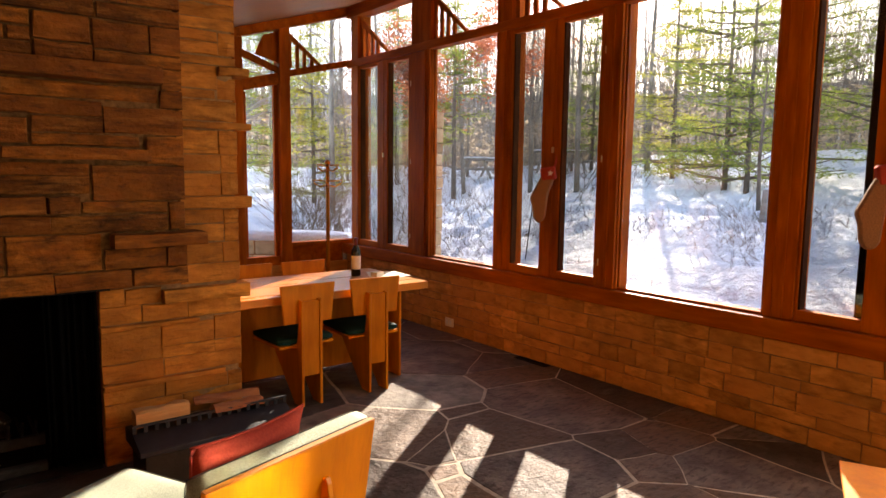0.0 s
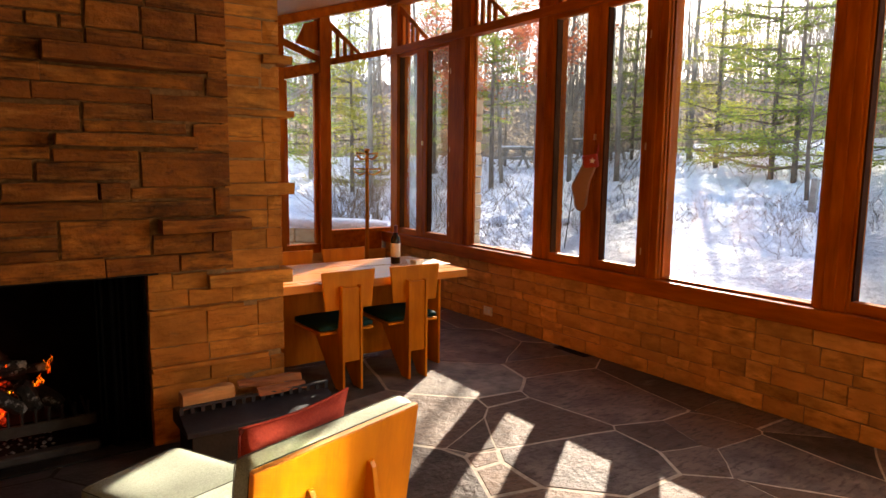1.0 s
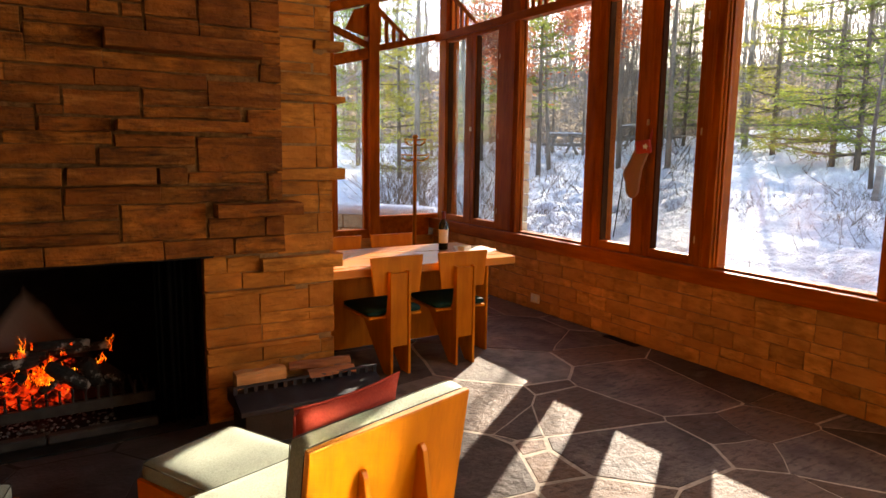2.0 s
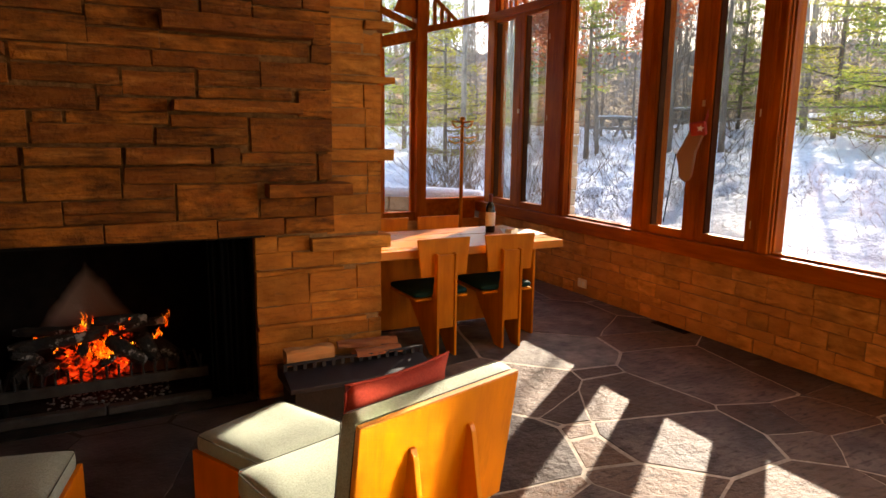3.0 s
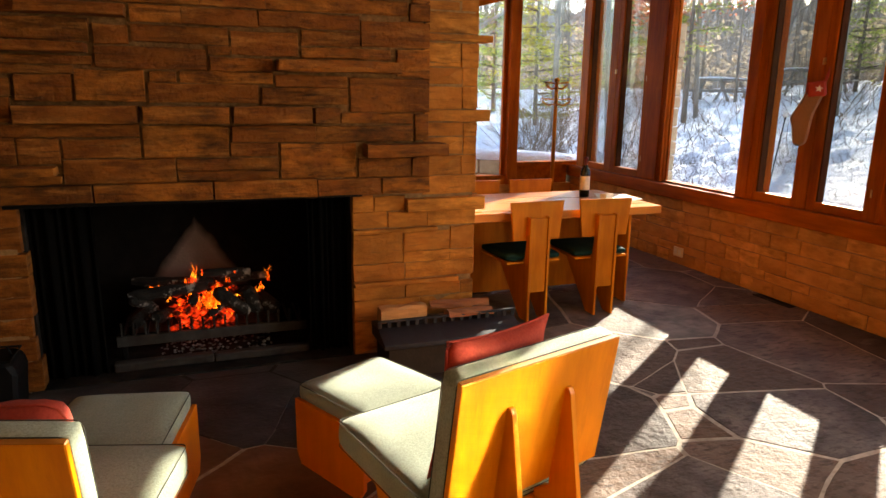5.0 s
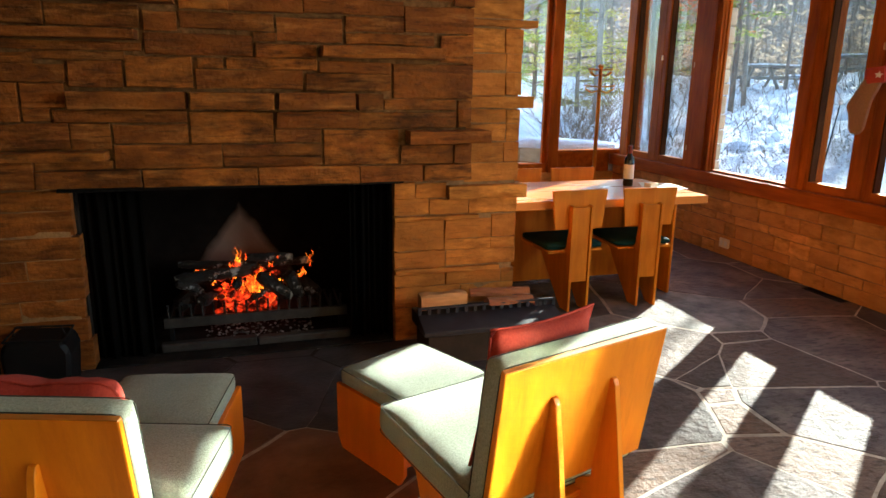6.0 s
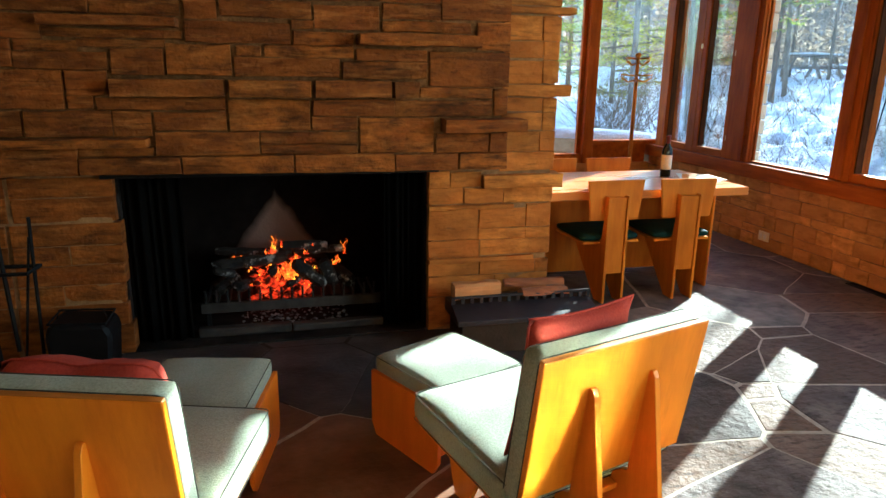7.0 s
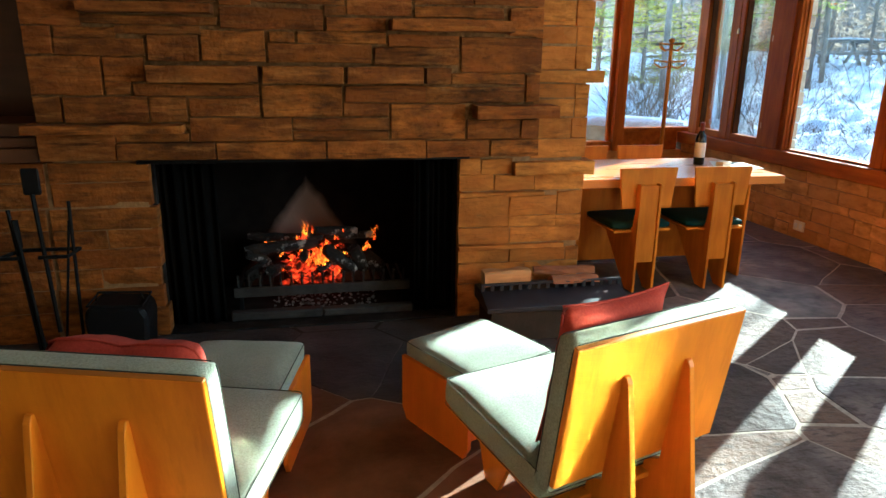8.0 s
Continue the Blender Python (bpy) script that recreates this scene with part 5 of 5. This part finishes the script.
brush(35.0, 20.0, 110, 4.0, 2.2, 61, "thin leafless thicket beyond the clearing", 0.007)
brush(46.0, 22.0, 110, 4.0, 2.0, 62, "thin leafless thicket below the trees", 0.007)
brush(56.0, 21.0, 110, 4.0, 2.0, 63, "thin leafless thicket between the pines", 0.007)


def picnic_table(bearing, distance, turn):
    x, y, z = afar(bearing, distance)
    t = thing("picnic_table", pose(x, y, z, 0, 0, turn), "weathered picnic table under snow on the slope", "table", "picnic tables outdoors")
    part("tabletop", box(-0.9, 0.9, -0.36, 0.36, 0.70, 0.75, 0.01), WEATHERED, t)
    part("snow_cover", box(-0.89, 0.89, -0.35, 0.35, 0.751, 0.80, 0.02), SNOW, t, "cap of snow")
    for s in (-1, 1):
        part("bench", box(-0.9, 0.9, s * 0.68 - 0.13, s * 0.68 + 0.13, 0.42, 0.46, 0.01), WEATHERED, t)
        for e in (-0.6, 0.6):
            part("leg", prism([(s * 0.20, 0.70), (s * 0.28, 0.70), (s * 0.62, 0.0), (s * 0.54, 0.0)], "x", e - 0.03, e + 0.03, 0.004), WEATHERED, t)
    for e in (-0.6, 0.6):
        part("cross_beam", box(e - 0.035, e + 0.035, -0.78, 0.78, 0.36, 0.419, 0.004), WEATHERED, t)
    return t


picnic_table(41.6, 22.5, 20)
picnic_table(48.0, 23.0, -15)

x, y, z = afar(63.9, 11.0)
p = thing("wooden_post", pose(x, y, z - 0.1, 0, 8, 0), "short weathered wooden post in the snow", "post")
part("shaft", box(-0.045, 0.045, -0.045, 0.045, 0, 0.70, 0.010), WEATHERED, p)
part("snow_cap", box(-0.04, 0.04, -0.04, 0.04, 0.701, 0.72, 0.01), SNOW, p)

x, y, z = afar(45.3, 9.2)
p = thing("garden_stake", pose(x, y, z - 0.05, 0, 24, 30), "thin leaning metal stake in the snow", "stake")
part("rod", tube([(0, 0, 0), (0, 0, 1.05)], 0.008, 6), BLACK_METAL, p)
part("knob", lathe([(0.004, 1.04), (0.03, 1.06), (0.03, 1.10), (0.006, 1.13)], 10), WHITE_FELT, p)

# terrace wall with a cap of snow, beyond the end windows
w = thing("terrace_wall", pose(1.1, 5.6, 0, 0, 0, -42), "low pale stone terrace wall under a cap of snow", "wall")
part("core", box(0.02, 2.55, -0.13, 0.13, -0.3, 0.66, 0), MORTAR, w)
rnd = random.Random(8)
z = 0.0
for h in (0.16, 0.13, 0.17, 0.2):
    x = 0.0
    while x < 2.5:
        ln = min(rnd.uniform(0.22, 0.5), 2.57 - x)
        part("stone", box(x + 0.006, x + ln - 0.006, -0.15, 0.15, z + 0.006, z + h - 0.006, 0.012), LIMESTONE, w)
        x += ln
    z += h
bm = padded(2.62, 0.36, 0.10, 0.045, 0.02, 10)
bm.transform(Matrix.Translation((1.28, 0, 0.655)))
part("snow_cap", bm, SNOW, w, "soft cap of snow", True)

# outer stone pier close to the dining window
x, y = 3.30, 2.44
p = thing("stone_pier", pose(x, y, 0), "pale stone pier standing outside the dining window", "pier")
z = -0.2
while z < 2.2:
    h = rnd.uniform(0.10, 0.2)
    part("stone", box(-0.07 + rnd.uniform(-0.012, 0.012), 0.07, -0.07 + rnd.uniform(-0.012, 0.012), 0.07, z + 0.004, z + h - 0.004, 0.012), LIMESTONE, p)
    z += h


# ---- masonry and paving pieces ----
def stone(parent, mat, axis, x0, x1, z0, z1, face, depth, gap=0.0045, seed=0, name="stone"):
    """One rough-faced stone; its face lies at `face` along the axis, looking to the negative side."""
    rnd = random.Random(seed)
    x0, x1, z0, z1 = x0 + gap, x1 - gap, z0 + gap, z1 - gap
    c = min(0.0035, (z1 - z0) * 0.2)
    nu = 3 if x1 - x0 > 0.22 else 2
    us = [x0 + (x1 - x0) * k / nu for k in range(nu + 1)]
    rim = [(u, z0) for u in us] + [(u, z1) for u in reversed(us)]
    verts, faces = [], []

    def put(u, d, z):
        return (u, d, z) if axis == "y" else (d, u, z)

    m = len(rim)
    cu, cz = (x0 + x1) / 2, (z0 + z1) / 2
    wob = [(rnd.uniform(-1, 1) * 0.0026, rnd.uniform(-1, 1) * 0.003) for _ in rim]
    for layer, (d, inset) in enumerate(((face + depth, 0), (face + c, 0), (face, c))):
        for (u, z), (a, b) in zip(rim, wob):
            uu = u + a - math.copysign(inset, u - cu) * (abs(u - cu) > (x1 - x0) * 0.45)
            zz = z + b - math.copysign(inset, z - cz)
            verts.append(put(uu, d + (rnd.uniform(-0.004, 0.005) if layer == 2 else 0), zz))
    for layer in (0, 1):
        for k in range(m):
            j = (k + 1) % m
            faces.append((layer * m + k, layer * m + j, (layer + 1) * m + j, (layer + 1) * m + k))
    mid = len(verts)
    for k in range(1, nu):
        u = us[k]
        verts.append(put(u, face - rnd.uniform(-0.003, 0.009), cz + rnd.uniform(-0.2, 0.2) * (z1 - z0)))
    base = 2 * m
    lo = [base + k for k in range(nu + 1)]
    hi = [base + m - 1 - k for k in range(nu + 1)]
    for k in range(nu):
        if k == 0:
            faces += [(lo[0], lo[1], mid), (lo[0], mid, hi[0]), (hi[0], mid, hi[1])]
        elif k == nu - 1:
            faces += [(lo[k], lo[k + 1], mid + k - 1), (lo[k + 1], hi[k + 1], mid + k - 1), (hi[k + 1], hi[k], mid + k - 1)]
        else:
            faces += [(lo[k], lo[k + 1], mid + k, mid + k - 1), (hi[k + 1], hi[k], mid + k - 1, mid + k)]
    ob = raw(name, verts, faces, mat, parent)
    return ob


seedbox = [100]


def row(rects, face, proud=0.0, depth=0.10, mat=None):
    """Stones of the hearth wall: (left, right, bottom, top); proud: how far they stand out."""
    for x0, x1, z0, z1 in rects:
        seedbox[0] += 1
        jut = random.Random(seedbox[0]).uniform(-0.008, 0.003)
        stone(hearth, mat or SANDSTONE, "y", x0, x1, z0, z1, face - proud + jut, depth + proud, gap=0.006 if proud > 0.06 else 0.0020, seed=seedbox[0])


BREAST = -0.09
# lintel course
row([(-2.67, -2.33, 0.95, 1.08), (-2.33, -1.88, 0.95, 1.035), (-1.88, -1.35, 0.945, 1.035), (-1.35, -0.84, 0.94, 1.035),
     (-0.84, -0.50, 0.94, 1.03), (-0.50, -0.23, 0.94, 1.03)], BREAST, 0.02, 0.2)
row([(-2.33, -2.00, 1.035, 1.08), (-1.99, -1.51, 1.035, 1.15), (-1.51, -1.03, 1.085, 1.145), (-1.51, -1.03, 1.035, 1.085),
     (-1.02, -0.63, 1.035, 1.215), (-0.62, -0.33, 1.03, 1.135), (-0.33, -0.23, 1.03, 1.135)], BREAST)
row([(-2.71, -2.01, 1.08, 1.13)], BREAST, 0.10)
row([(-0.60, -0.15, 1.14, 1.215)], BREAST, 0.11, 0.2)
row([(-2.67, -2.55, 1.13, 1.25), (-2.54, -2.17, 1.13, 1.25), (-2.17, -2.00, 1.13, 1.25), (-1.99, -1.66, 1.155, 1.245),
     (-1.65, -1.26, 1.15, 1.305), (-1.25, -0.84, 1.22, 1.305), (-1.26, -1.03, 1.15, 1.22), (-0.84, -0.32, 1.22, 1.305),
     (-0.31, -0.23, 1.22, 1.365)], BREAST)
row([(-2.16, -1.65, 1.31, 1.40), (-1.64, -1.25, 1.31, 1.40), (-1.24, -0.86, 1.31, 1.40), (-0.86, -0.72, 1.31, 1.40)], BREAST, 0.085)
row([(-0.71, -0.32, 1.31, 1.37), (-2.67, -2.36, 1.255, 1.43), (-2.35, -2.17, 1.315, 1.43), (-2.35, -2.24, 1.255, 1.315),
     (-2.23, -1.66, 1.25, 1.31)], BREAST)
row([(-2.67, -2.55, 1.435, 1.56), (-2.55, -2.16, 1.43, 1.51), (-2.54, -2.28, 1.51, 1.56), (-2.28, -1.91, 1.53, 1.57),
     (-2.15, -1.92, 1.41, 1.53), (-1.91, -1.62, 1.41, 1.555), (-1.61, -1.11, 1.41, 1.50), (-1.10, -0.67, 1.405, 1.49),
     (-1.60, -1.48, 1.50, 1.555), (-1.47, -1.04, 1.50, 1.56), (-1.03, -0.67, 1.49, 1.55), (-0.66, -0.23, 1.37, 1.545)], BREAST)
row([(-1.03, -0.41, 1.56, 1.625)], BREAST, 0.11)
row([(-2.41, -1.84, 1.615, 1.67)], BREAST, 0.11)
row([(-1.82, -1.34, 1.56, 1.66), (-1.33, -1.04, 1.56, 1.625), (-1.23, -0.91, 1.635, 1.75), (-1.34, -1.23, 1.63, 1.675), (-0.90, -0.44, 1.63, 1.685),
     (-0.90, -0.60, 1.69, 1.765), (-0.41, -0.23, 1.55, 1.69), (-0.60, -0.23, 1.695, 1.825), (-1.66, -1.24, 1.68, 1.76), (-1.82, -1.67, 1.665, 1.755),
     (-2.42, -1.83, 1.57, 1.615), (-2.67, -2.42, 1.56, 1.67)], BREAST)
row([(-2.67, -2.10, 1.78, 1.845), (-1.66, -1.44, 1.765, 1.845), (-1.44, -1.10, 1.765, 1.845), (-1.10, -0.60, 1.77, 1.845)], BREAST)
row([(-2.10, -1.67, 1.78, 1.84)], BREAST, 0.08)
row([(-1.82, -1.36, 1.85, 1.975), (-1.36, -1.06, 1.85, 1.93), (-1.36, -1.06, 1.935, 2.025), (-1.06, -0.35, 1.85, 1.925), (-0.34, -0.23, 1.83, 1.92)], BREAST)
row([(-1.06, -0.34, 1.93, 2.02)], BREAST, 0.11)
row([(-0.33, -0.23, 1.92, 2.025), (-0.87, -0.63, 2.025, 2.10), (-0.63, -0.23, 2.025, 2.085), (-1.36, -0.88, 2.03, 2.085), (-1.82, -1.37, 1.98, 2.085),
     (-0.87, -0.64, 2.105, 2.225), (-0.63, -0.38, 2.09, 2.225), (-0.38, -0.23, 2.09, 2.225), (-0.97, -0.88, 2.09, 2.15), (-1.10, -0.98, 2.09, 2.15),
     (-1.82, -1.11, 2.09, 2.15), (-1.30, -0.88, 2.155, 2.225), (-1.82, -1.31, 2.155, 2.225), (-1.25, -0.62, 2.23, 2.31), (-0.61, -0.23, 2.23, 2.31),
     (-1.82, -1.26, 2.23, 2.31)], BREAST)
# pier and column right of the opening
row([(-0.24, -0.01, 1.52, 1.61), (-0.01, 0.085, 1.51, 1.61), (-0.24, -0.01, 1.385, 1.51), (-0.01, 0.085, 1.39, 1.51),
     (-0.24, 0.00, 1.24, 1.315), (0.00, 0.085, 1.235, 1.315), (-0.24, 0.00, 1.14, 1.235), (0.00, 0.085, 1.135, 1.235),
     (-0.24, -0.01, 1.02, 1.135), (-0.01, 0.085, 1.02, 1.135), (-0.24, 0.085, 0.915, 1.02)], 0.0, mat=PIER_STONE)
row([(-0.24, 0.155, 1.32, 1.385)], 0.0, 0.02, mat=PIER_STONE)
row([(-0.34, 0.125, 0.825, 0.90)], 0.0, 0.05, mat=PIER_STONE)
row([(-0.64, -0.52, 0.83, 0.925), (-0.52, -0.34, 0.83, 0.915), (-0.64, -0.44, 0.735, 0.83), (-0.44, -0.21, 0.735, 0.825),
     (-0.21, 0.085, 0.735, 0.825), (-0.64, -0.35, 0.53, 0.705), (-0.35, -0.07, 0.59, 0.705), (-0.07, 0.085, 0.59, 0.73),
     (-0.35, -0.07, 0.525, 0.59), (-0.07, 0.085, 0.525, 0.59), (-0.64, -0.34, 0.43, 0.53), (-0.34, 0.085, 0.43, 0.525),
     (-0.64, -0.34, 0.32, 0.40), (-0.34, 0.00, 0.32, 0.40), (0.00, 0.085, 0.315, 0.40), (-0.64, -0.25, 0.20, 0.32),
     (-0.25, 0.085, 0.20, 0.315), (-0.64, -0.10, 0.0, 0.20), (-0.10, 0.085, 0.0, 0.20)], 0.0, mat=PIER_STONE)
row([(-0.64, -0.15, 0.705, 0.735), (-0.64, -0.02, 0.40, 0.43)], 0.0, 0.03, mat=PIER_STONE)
# pier left of the opening; its shade is put in by the darker stone
row([(-2.68, -2.22, 0.83, 0.93), (-2.68, -2.22, 0.71, 0.83), (-2.70, -2.205, 0.59, 0.70), (-2.70, -2.45, 0.49, 0.59),
     (-2.45, -2.205, 0.49, 0.59), (-2.70, -2.21, 0.385, 0.49), (-2.70, -2.50, 0.28, 0.385), (-2.50, -2.22, 0.28, 0.385),
     (-2.72, -2.21, 0.16, 0.28), (-2.72, -2.20, 0.0, 0.16)], 0.0, mat=SANDSTONE)


# stones further left, in the same shade-darkened tone
row([(-3.05, -2.70, 0.83, 0.93), (-3.55, -3.05, 0.83, 0.93), (-3.30, -2.70, 0.71, 0.83), (-2.95, -2.72, 0.59, 0.70), (-3.40, -2.95, 0.59, 0.70),
     (-3.20, -2.72, 0.49, 0.59), (-3.10, -2.72, 0.385, 0.49), (-3.02, -2.72, 0.28, 0.385), (-3.50, -3.02, 0.28, 0.385), (-3.15, -2.74, 0.16, 0.28),
     (-3.30, -2.74, 0.0, 0.16)], 0.0, mat=SANDSTONE)


def coursed(x0, x1, z0, z1, face, mat, seed, ledges):
    """Random courses of stone over a stretch of the hearth wall."""
    rnd = random.Random(seed)
    z = z0
    while z < z1 - 0.02:
        h = min(rnd.choice((0.06, 0.08, 0.10, 0.13)), z1 - z)
        if z1 - z - h < 0.04:
            h = z1 - z
        x = x0
        while x < x1 - 0.01:
            w = rnd.uniform(0.18, 0.55)
            if x1 - x - w < 0.12:
                w = x1 - x
            out = 0.09 if rnd.random() < ledges and h < 0.09 else 0.0
            row([(x, x + w, z, z + h)], face, out, mat=mat)
            x += w
        z += h


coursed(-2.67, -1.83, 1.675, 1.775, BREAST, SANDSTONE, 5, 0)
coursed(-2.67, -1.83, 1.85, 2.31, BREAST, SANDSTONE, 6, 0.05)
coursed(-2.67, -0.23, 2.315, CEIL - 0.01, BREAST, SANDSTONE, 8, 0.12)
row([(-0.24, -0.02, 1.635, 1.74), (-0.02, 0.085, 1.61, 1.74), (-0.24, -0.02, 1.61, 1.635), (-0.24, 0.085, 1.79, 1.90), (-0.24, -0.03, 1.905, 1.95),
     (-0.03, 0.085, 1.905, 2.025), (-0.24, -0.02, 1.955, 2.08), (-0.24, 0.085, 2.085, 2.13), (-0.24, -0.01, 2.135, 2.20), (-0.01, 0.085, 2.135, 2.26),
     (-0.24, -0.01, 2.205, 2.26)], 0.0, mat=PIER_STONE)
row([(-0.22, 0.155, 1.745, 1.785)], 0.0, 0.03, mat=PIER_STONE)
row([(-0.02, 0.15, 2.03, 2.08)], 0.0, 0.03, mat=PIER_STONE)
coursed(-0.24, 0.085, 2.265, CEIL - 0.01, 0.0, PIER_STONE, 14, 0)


# right-hand return of the pier, towards the dining table
def return_face():
    rnd = random.Random(21)
    z = 0.0
    while z < CEIL - 0.05:
        h = min(rnd.choice((0.08, 0.11, 0.15)), CEIL - 0.01 - z)
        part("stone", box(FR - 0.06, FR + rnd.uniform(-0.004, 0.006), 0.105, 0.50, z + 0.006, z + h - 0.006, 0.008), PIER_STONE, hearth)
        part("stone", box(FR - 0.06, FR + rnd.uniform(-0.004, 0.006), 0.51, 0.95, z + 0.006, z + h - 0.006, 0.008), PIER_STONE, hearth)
        z += h


return_face()


# low stone wall under the windows
def low_wall():
    rnd = random.Random(33)
    z, k = 0.0, 0
    for h in (0.108, 0.075, 0.118, 0.070, 0.112, 0.097):
        y = -5.19
        while y < EY - 0.01:
            w = rnd.uniform(0.13, 0.42)
            if EY - y - w < 0.12:
                w = EY - y
            k += 1
            stone(east, SANDSTONE_PALE, "x", y, y + w, z, z + h, WX + rnd.uniform(-0.026, -0.018), 0.07, gap=0.003, seed=900 + k)
            y += w
        z += h


low_wall()


# flagstones
def clip(poly, nx, ny, c):
    """Keeps the side of a convex outline where nx x + ny y <= c."""
    out = []
    for i, p in enumerate(poly):
        q = poly[(i + 1) % len(poly)]
        a, b = nx * p[0] + ny * p[1] - c, nx * q[0] + ny * q[1] - c
        if a <= 0:
            out.append(p)
        if (a < 0 < b) or (b < 0 < a):
            t = a / (a - b)
            out.append((p[0] + t * (q[0] - p[0]), p[1] + t * (q[1] - p[1])))
    return out


def flagstones():
    rnd = random.Random(4)
    # (x, y, swell): a stone's middle, and how much it outgrows its neighbours
    by_window = [(1.41, -1.09, -0.134), (1.51, 0.35, -0.148), (1.54, -2.06, -0.125), (1.57, -2.31, 0.000),
                 (1.72, -1.66, -0.077), (1.81, -1.35, -0.036), (1.88, 0.74, 0.211), (2.03, -1.98, 0.028), (2.04, -0.74, 0.196),
                 (2.07, -1.45, -0.018), (2.15, -0.08, -0.015), (2.22, 0.31, -0.007), (2.30, -1.27, -0.063),
                 (2.40, -2.00, 0.015), (2.42, -0.48, -0.090), (2.57, -2.33, 0.000), (2.57, 0.35, -0.149), (2.58, 1.45, 0.019),
                 (2.60, 0.70, -0.043), (2.66, -0.85, 0.250), (2.67, -1.89, -0.094), (2.70, -1.73, 0.063), (2.70, -1.33, 0.141)]
    midway = [(0.67, -1.45, -0.129), (0.70, -0.81, 0.002), (0.71, -0.23, 0.119), (0.74, -1.65, 0.040), (0.75, -1.24, -0.109),
              (0.79, -0.75, -0.089), (0.80, -0.44, 0.199), (0.81, -1.28, 0.033), (0.82, -1.17, 0.017), (0.89, -0.97, 0.004),
              (0.93, -0.68, 0.109), (0.93, -0.10, 0.018), (1.08, -0.96, 0.013), (1.10, -1.30, 0.134), (1.11, -2.29, 0.248),
              (1.11, -0.63, 0.001), (1.20, -0.84, 0.142), (1.21, -0.52, 0.030), (1.29, -0.38, -0.093), (1.29, 0.09, 0.178)]
    by_hearth = [(-1.72, -0.82, 0.000), (-1.34, -0.45, 0.000), (-1.25, -1.30, 0.000), (-0.84, -1.75, 0.000),
                 (-0.38, -2.16, 0.028), (-0.35, -0.45, 0.000), (-0.21, -1.09, -0.070), (-0.08, -1.20, -0.030),
                 (-0.01, -2.07, -0.142), (0.04, -1.09, -0.140), (0.07, -1.47, 0.074), (0.07, -0.44, 0.035),
                 (0.13, -0.97, 0.250), (0.18, -2.14, 0.133), (0.23, -1.95, 0.175), (0.34, -0.28, -0.101),
                 (0.50, -0.81, -0.067), (0.61, 0.28, 0.053)]
    seeds = by_window + midway + by_hearth
    tries = 0
    while len(seeds) < 170 and tries < 9000:
        tries += 1
        p = (rnd.uniform(-5.0, WX), rnd.uniform(-5.2, EY), 0.0)
        if all(math.hypot(p[0] - q[0], p[1] - q[1]) > 0.50 for q in seeds) and not (-2.6 < p[0] < 0.0 and p[1] > 0.3) \
                and not (p[0] > -0.15 and -2.15 < p[1] < 1.2):
            seeds.append(p)
    for s in seeds:
        poly = [(-5.0, -5.2), (WX + 0.02, -5.2), (WX + 0.02, EY), (-5.0, EY)]
        near = sorted(seeds, key=lambda q: math.hypot(q[0] - s[0], q[1] - s[1]))[1:34]
        for q in near:
            nx, ny = q[0] - s[0], q[1] - s[1]
            d = math.hypot(nx, ny)
            gap = 0.0050 + 0.012 * noise.noise(Vector((s[0] + q[0], s[1] + q[1], 0.3)))
            if 0.55 < s[0] < 1.35 and -1.6 < s[1] < -0.3:
                gap += 0.005
            nx, ny = nx / d, ny / d
            poly = clip(poly, nx, ny, nx * (s[0] + q[0]) / 2 + ny * (s[1] + q[1]) / 2 + (s[2] - q[2]) / (2 * d) - gap)
        if len(poly) < 3 or max(math.hypot(p[0] - poly[0][0], p[1] - poly[0][1]) for p in poly) < 0.04:
            continue
        edge = []
        for i, p in enumerate(poly):
            q = poly[(i + 1) % len(poly)]
            n = max(1, min(5, int(math.hypot(q[0] - p[0], q[1] - p[1]) / 0.13)))
            for k in range(n):
                f = k / n
                x, y = p[0] + f * (q[0] - p[0]), p[1] + f * (q[1] - p[1])
                w = 0.022
                x += w * noise.noise(Vector((x * 2.3, y * 2.3, 7.0))) + 0.010 * noise.noise(Vector((x * 9, y * 9, 1.0)))
                y += w * noise.noise(Vector((x * 2.3, y * 2.3, 17.0))) + 0.010 * noise.noise(Vector((x * 9, y * 9, 5.0)))
                edge.append((min(x, WX + 0.01), y))
        lift = rnd.uniform(-0.0015, 0.002)
        m = len(edge)
        cx, cy = sum(p[0] for p in edge) / m, sum(p[1] for p in edge) / m
        verts = [(x, y, -0.01) for x, y in edge] + [(x, y, lift - 0.003) for x, y in edge]
        for x, y in edge:
            d = max(0.05, math.hypot(x - cx, y - cy))
            verts.append((x - 0.004 * (x - cx) / d, y - 0.004 * (y - cy) / d, lift))
        faces = [(r * m + k, r * m + (k + 1) % m, (r + 1) * m + (k + 1) % m, (r + 1) * m + k) for r in (0, 1) for k in range(m)]
        faces.append(tuple(range(2 * m, 3 * m)))
        # stones before the hearth get a darker material by position
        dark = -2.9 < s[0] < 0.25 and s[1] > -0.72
        # stones under the sun patch are painted lighter
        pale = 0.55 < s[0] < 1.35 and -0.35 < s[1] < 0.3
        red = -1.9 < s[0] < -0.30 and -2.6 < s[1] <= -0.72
        raw("flagstone", verts, faces, HEARTH_FLAG if dark else RED_FLAG if red else SUN_PATCH_FLAG if pale else FLAG, floor)


flagstones()
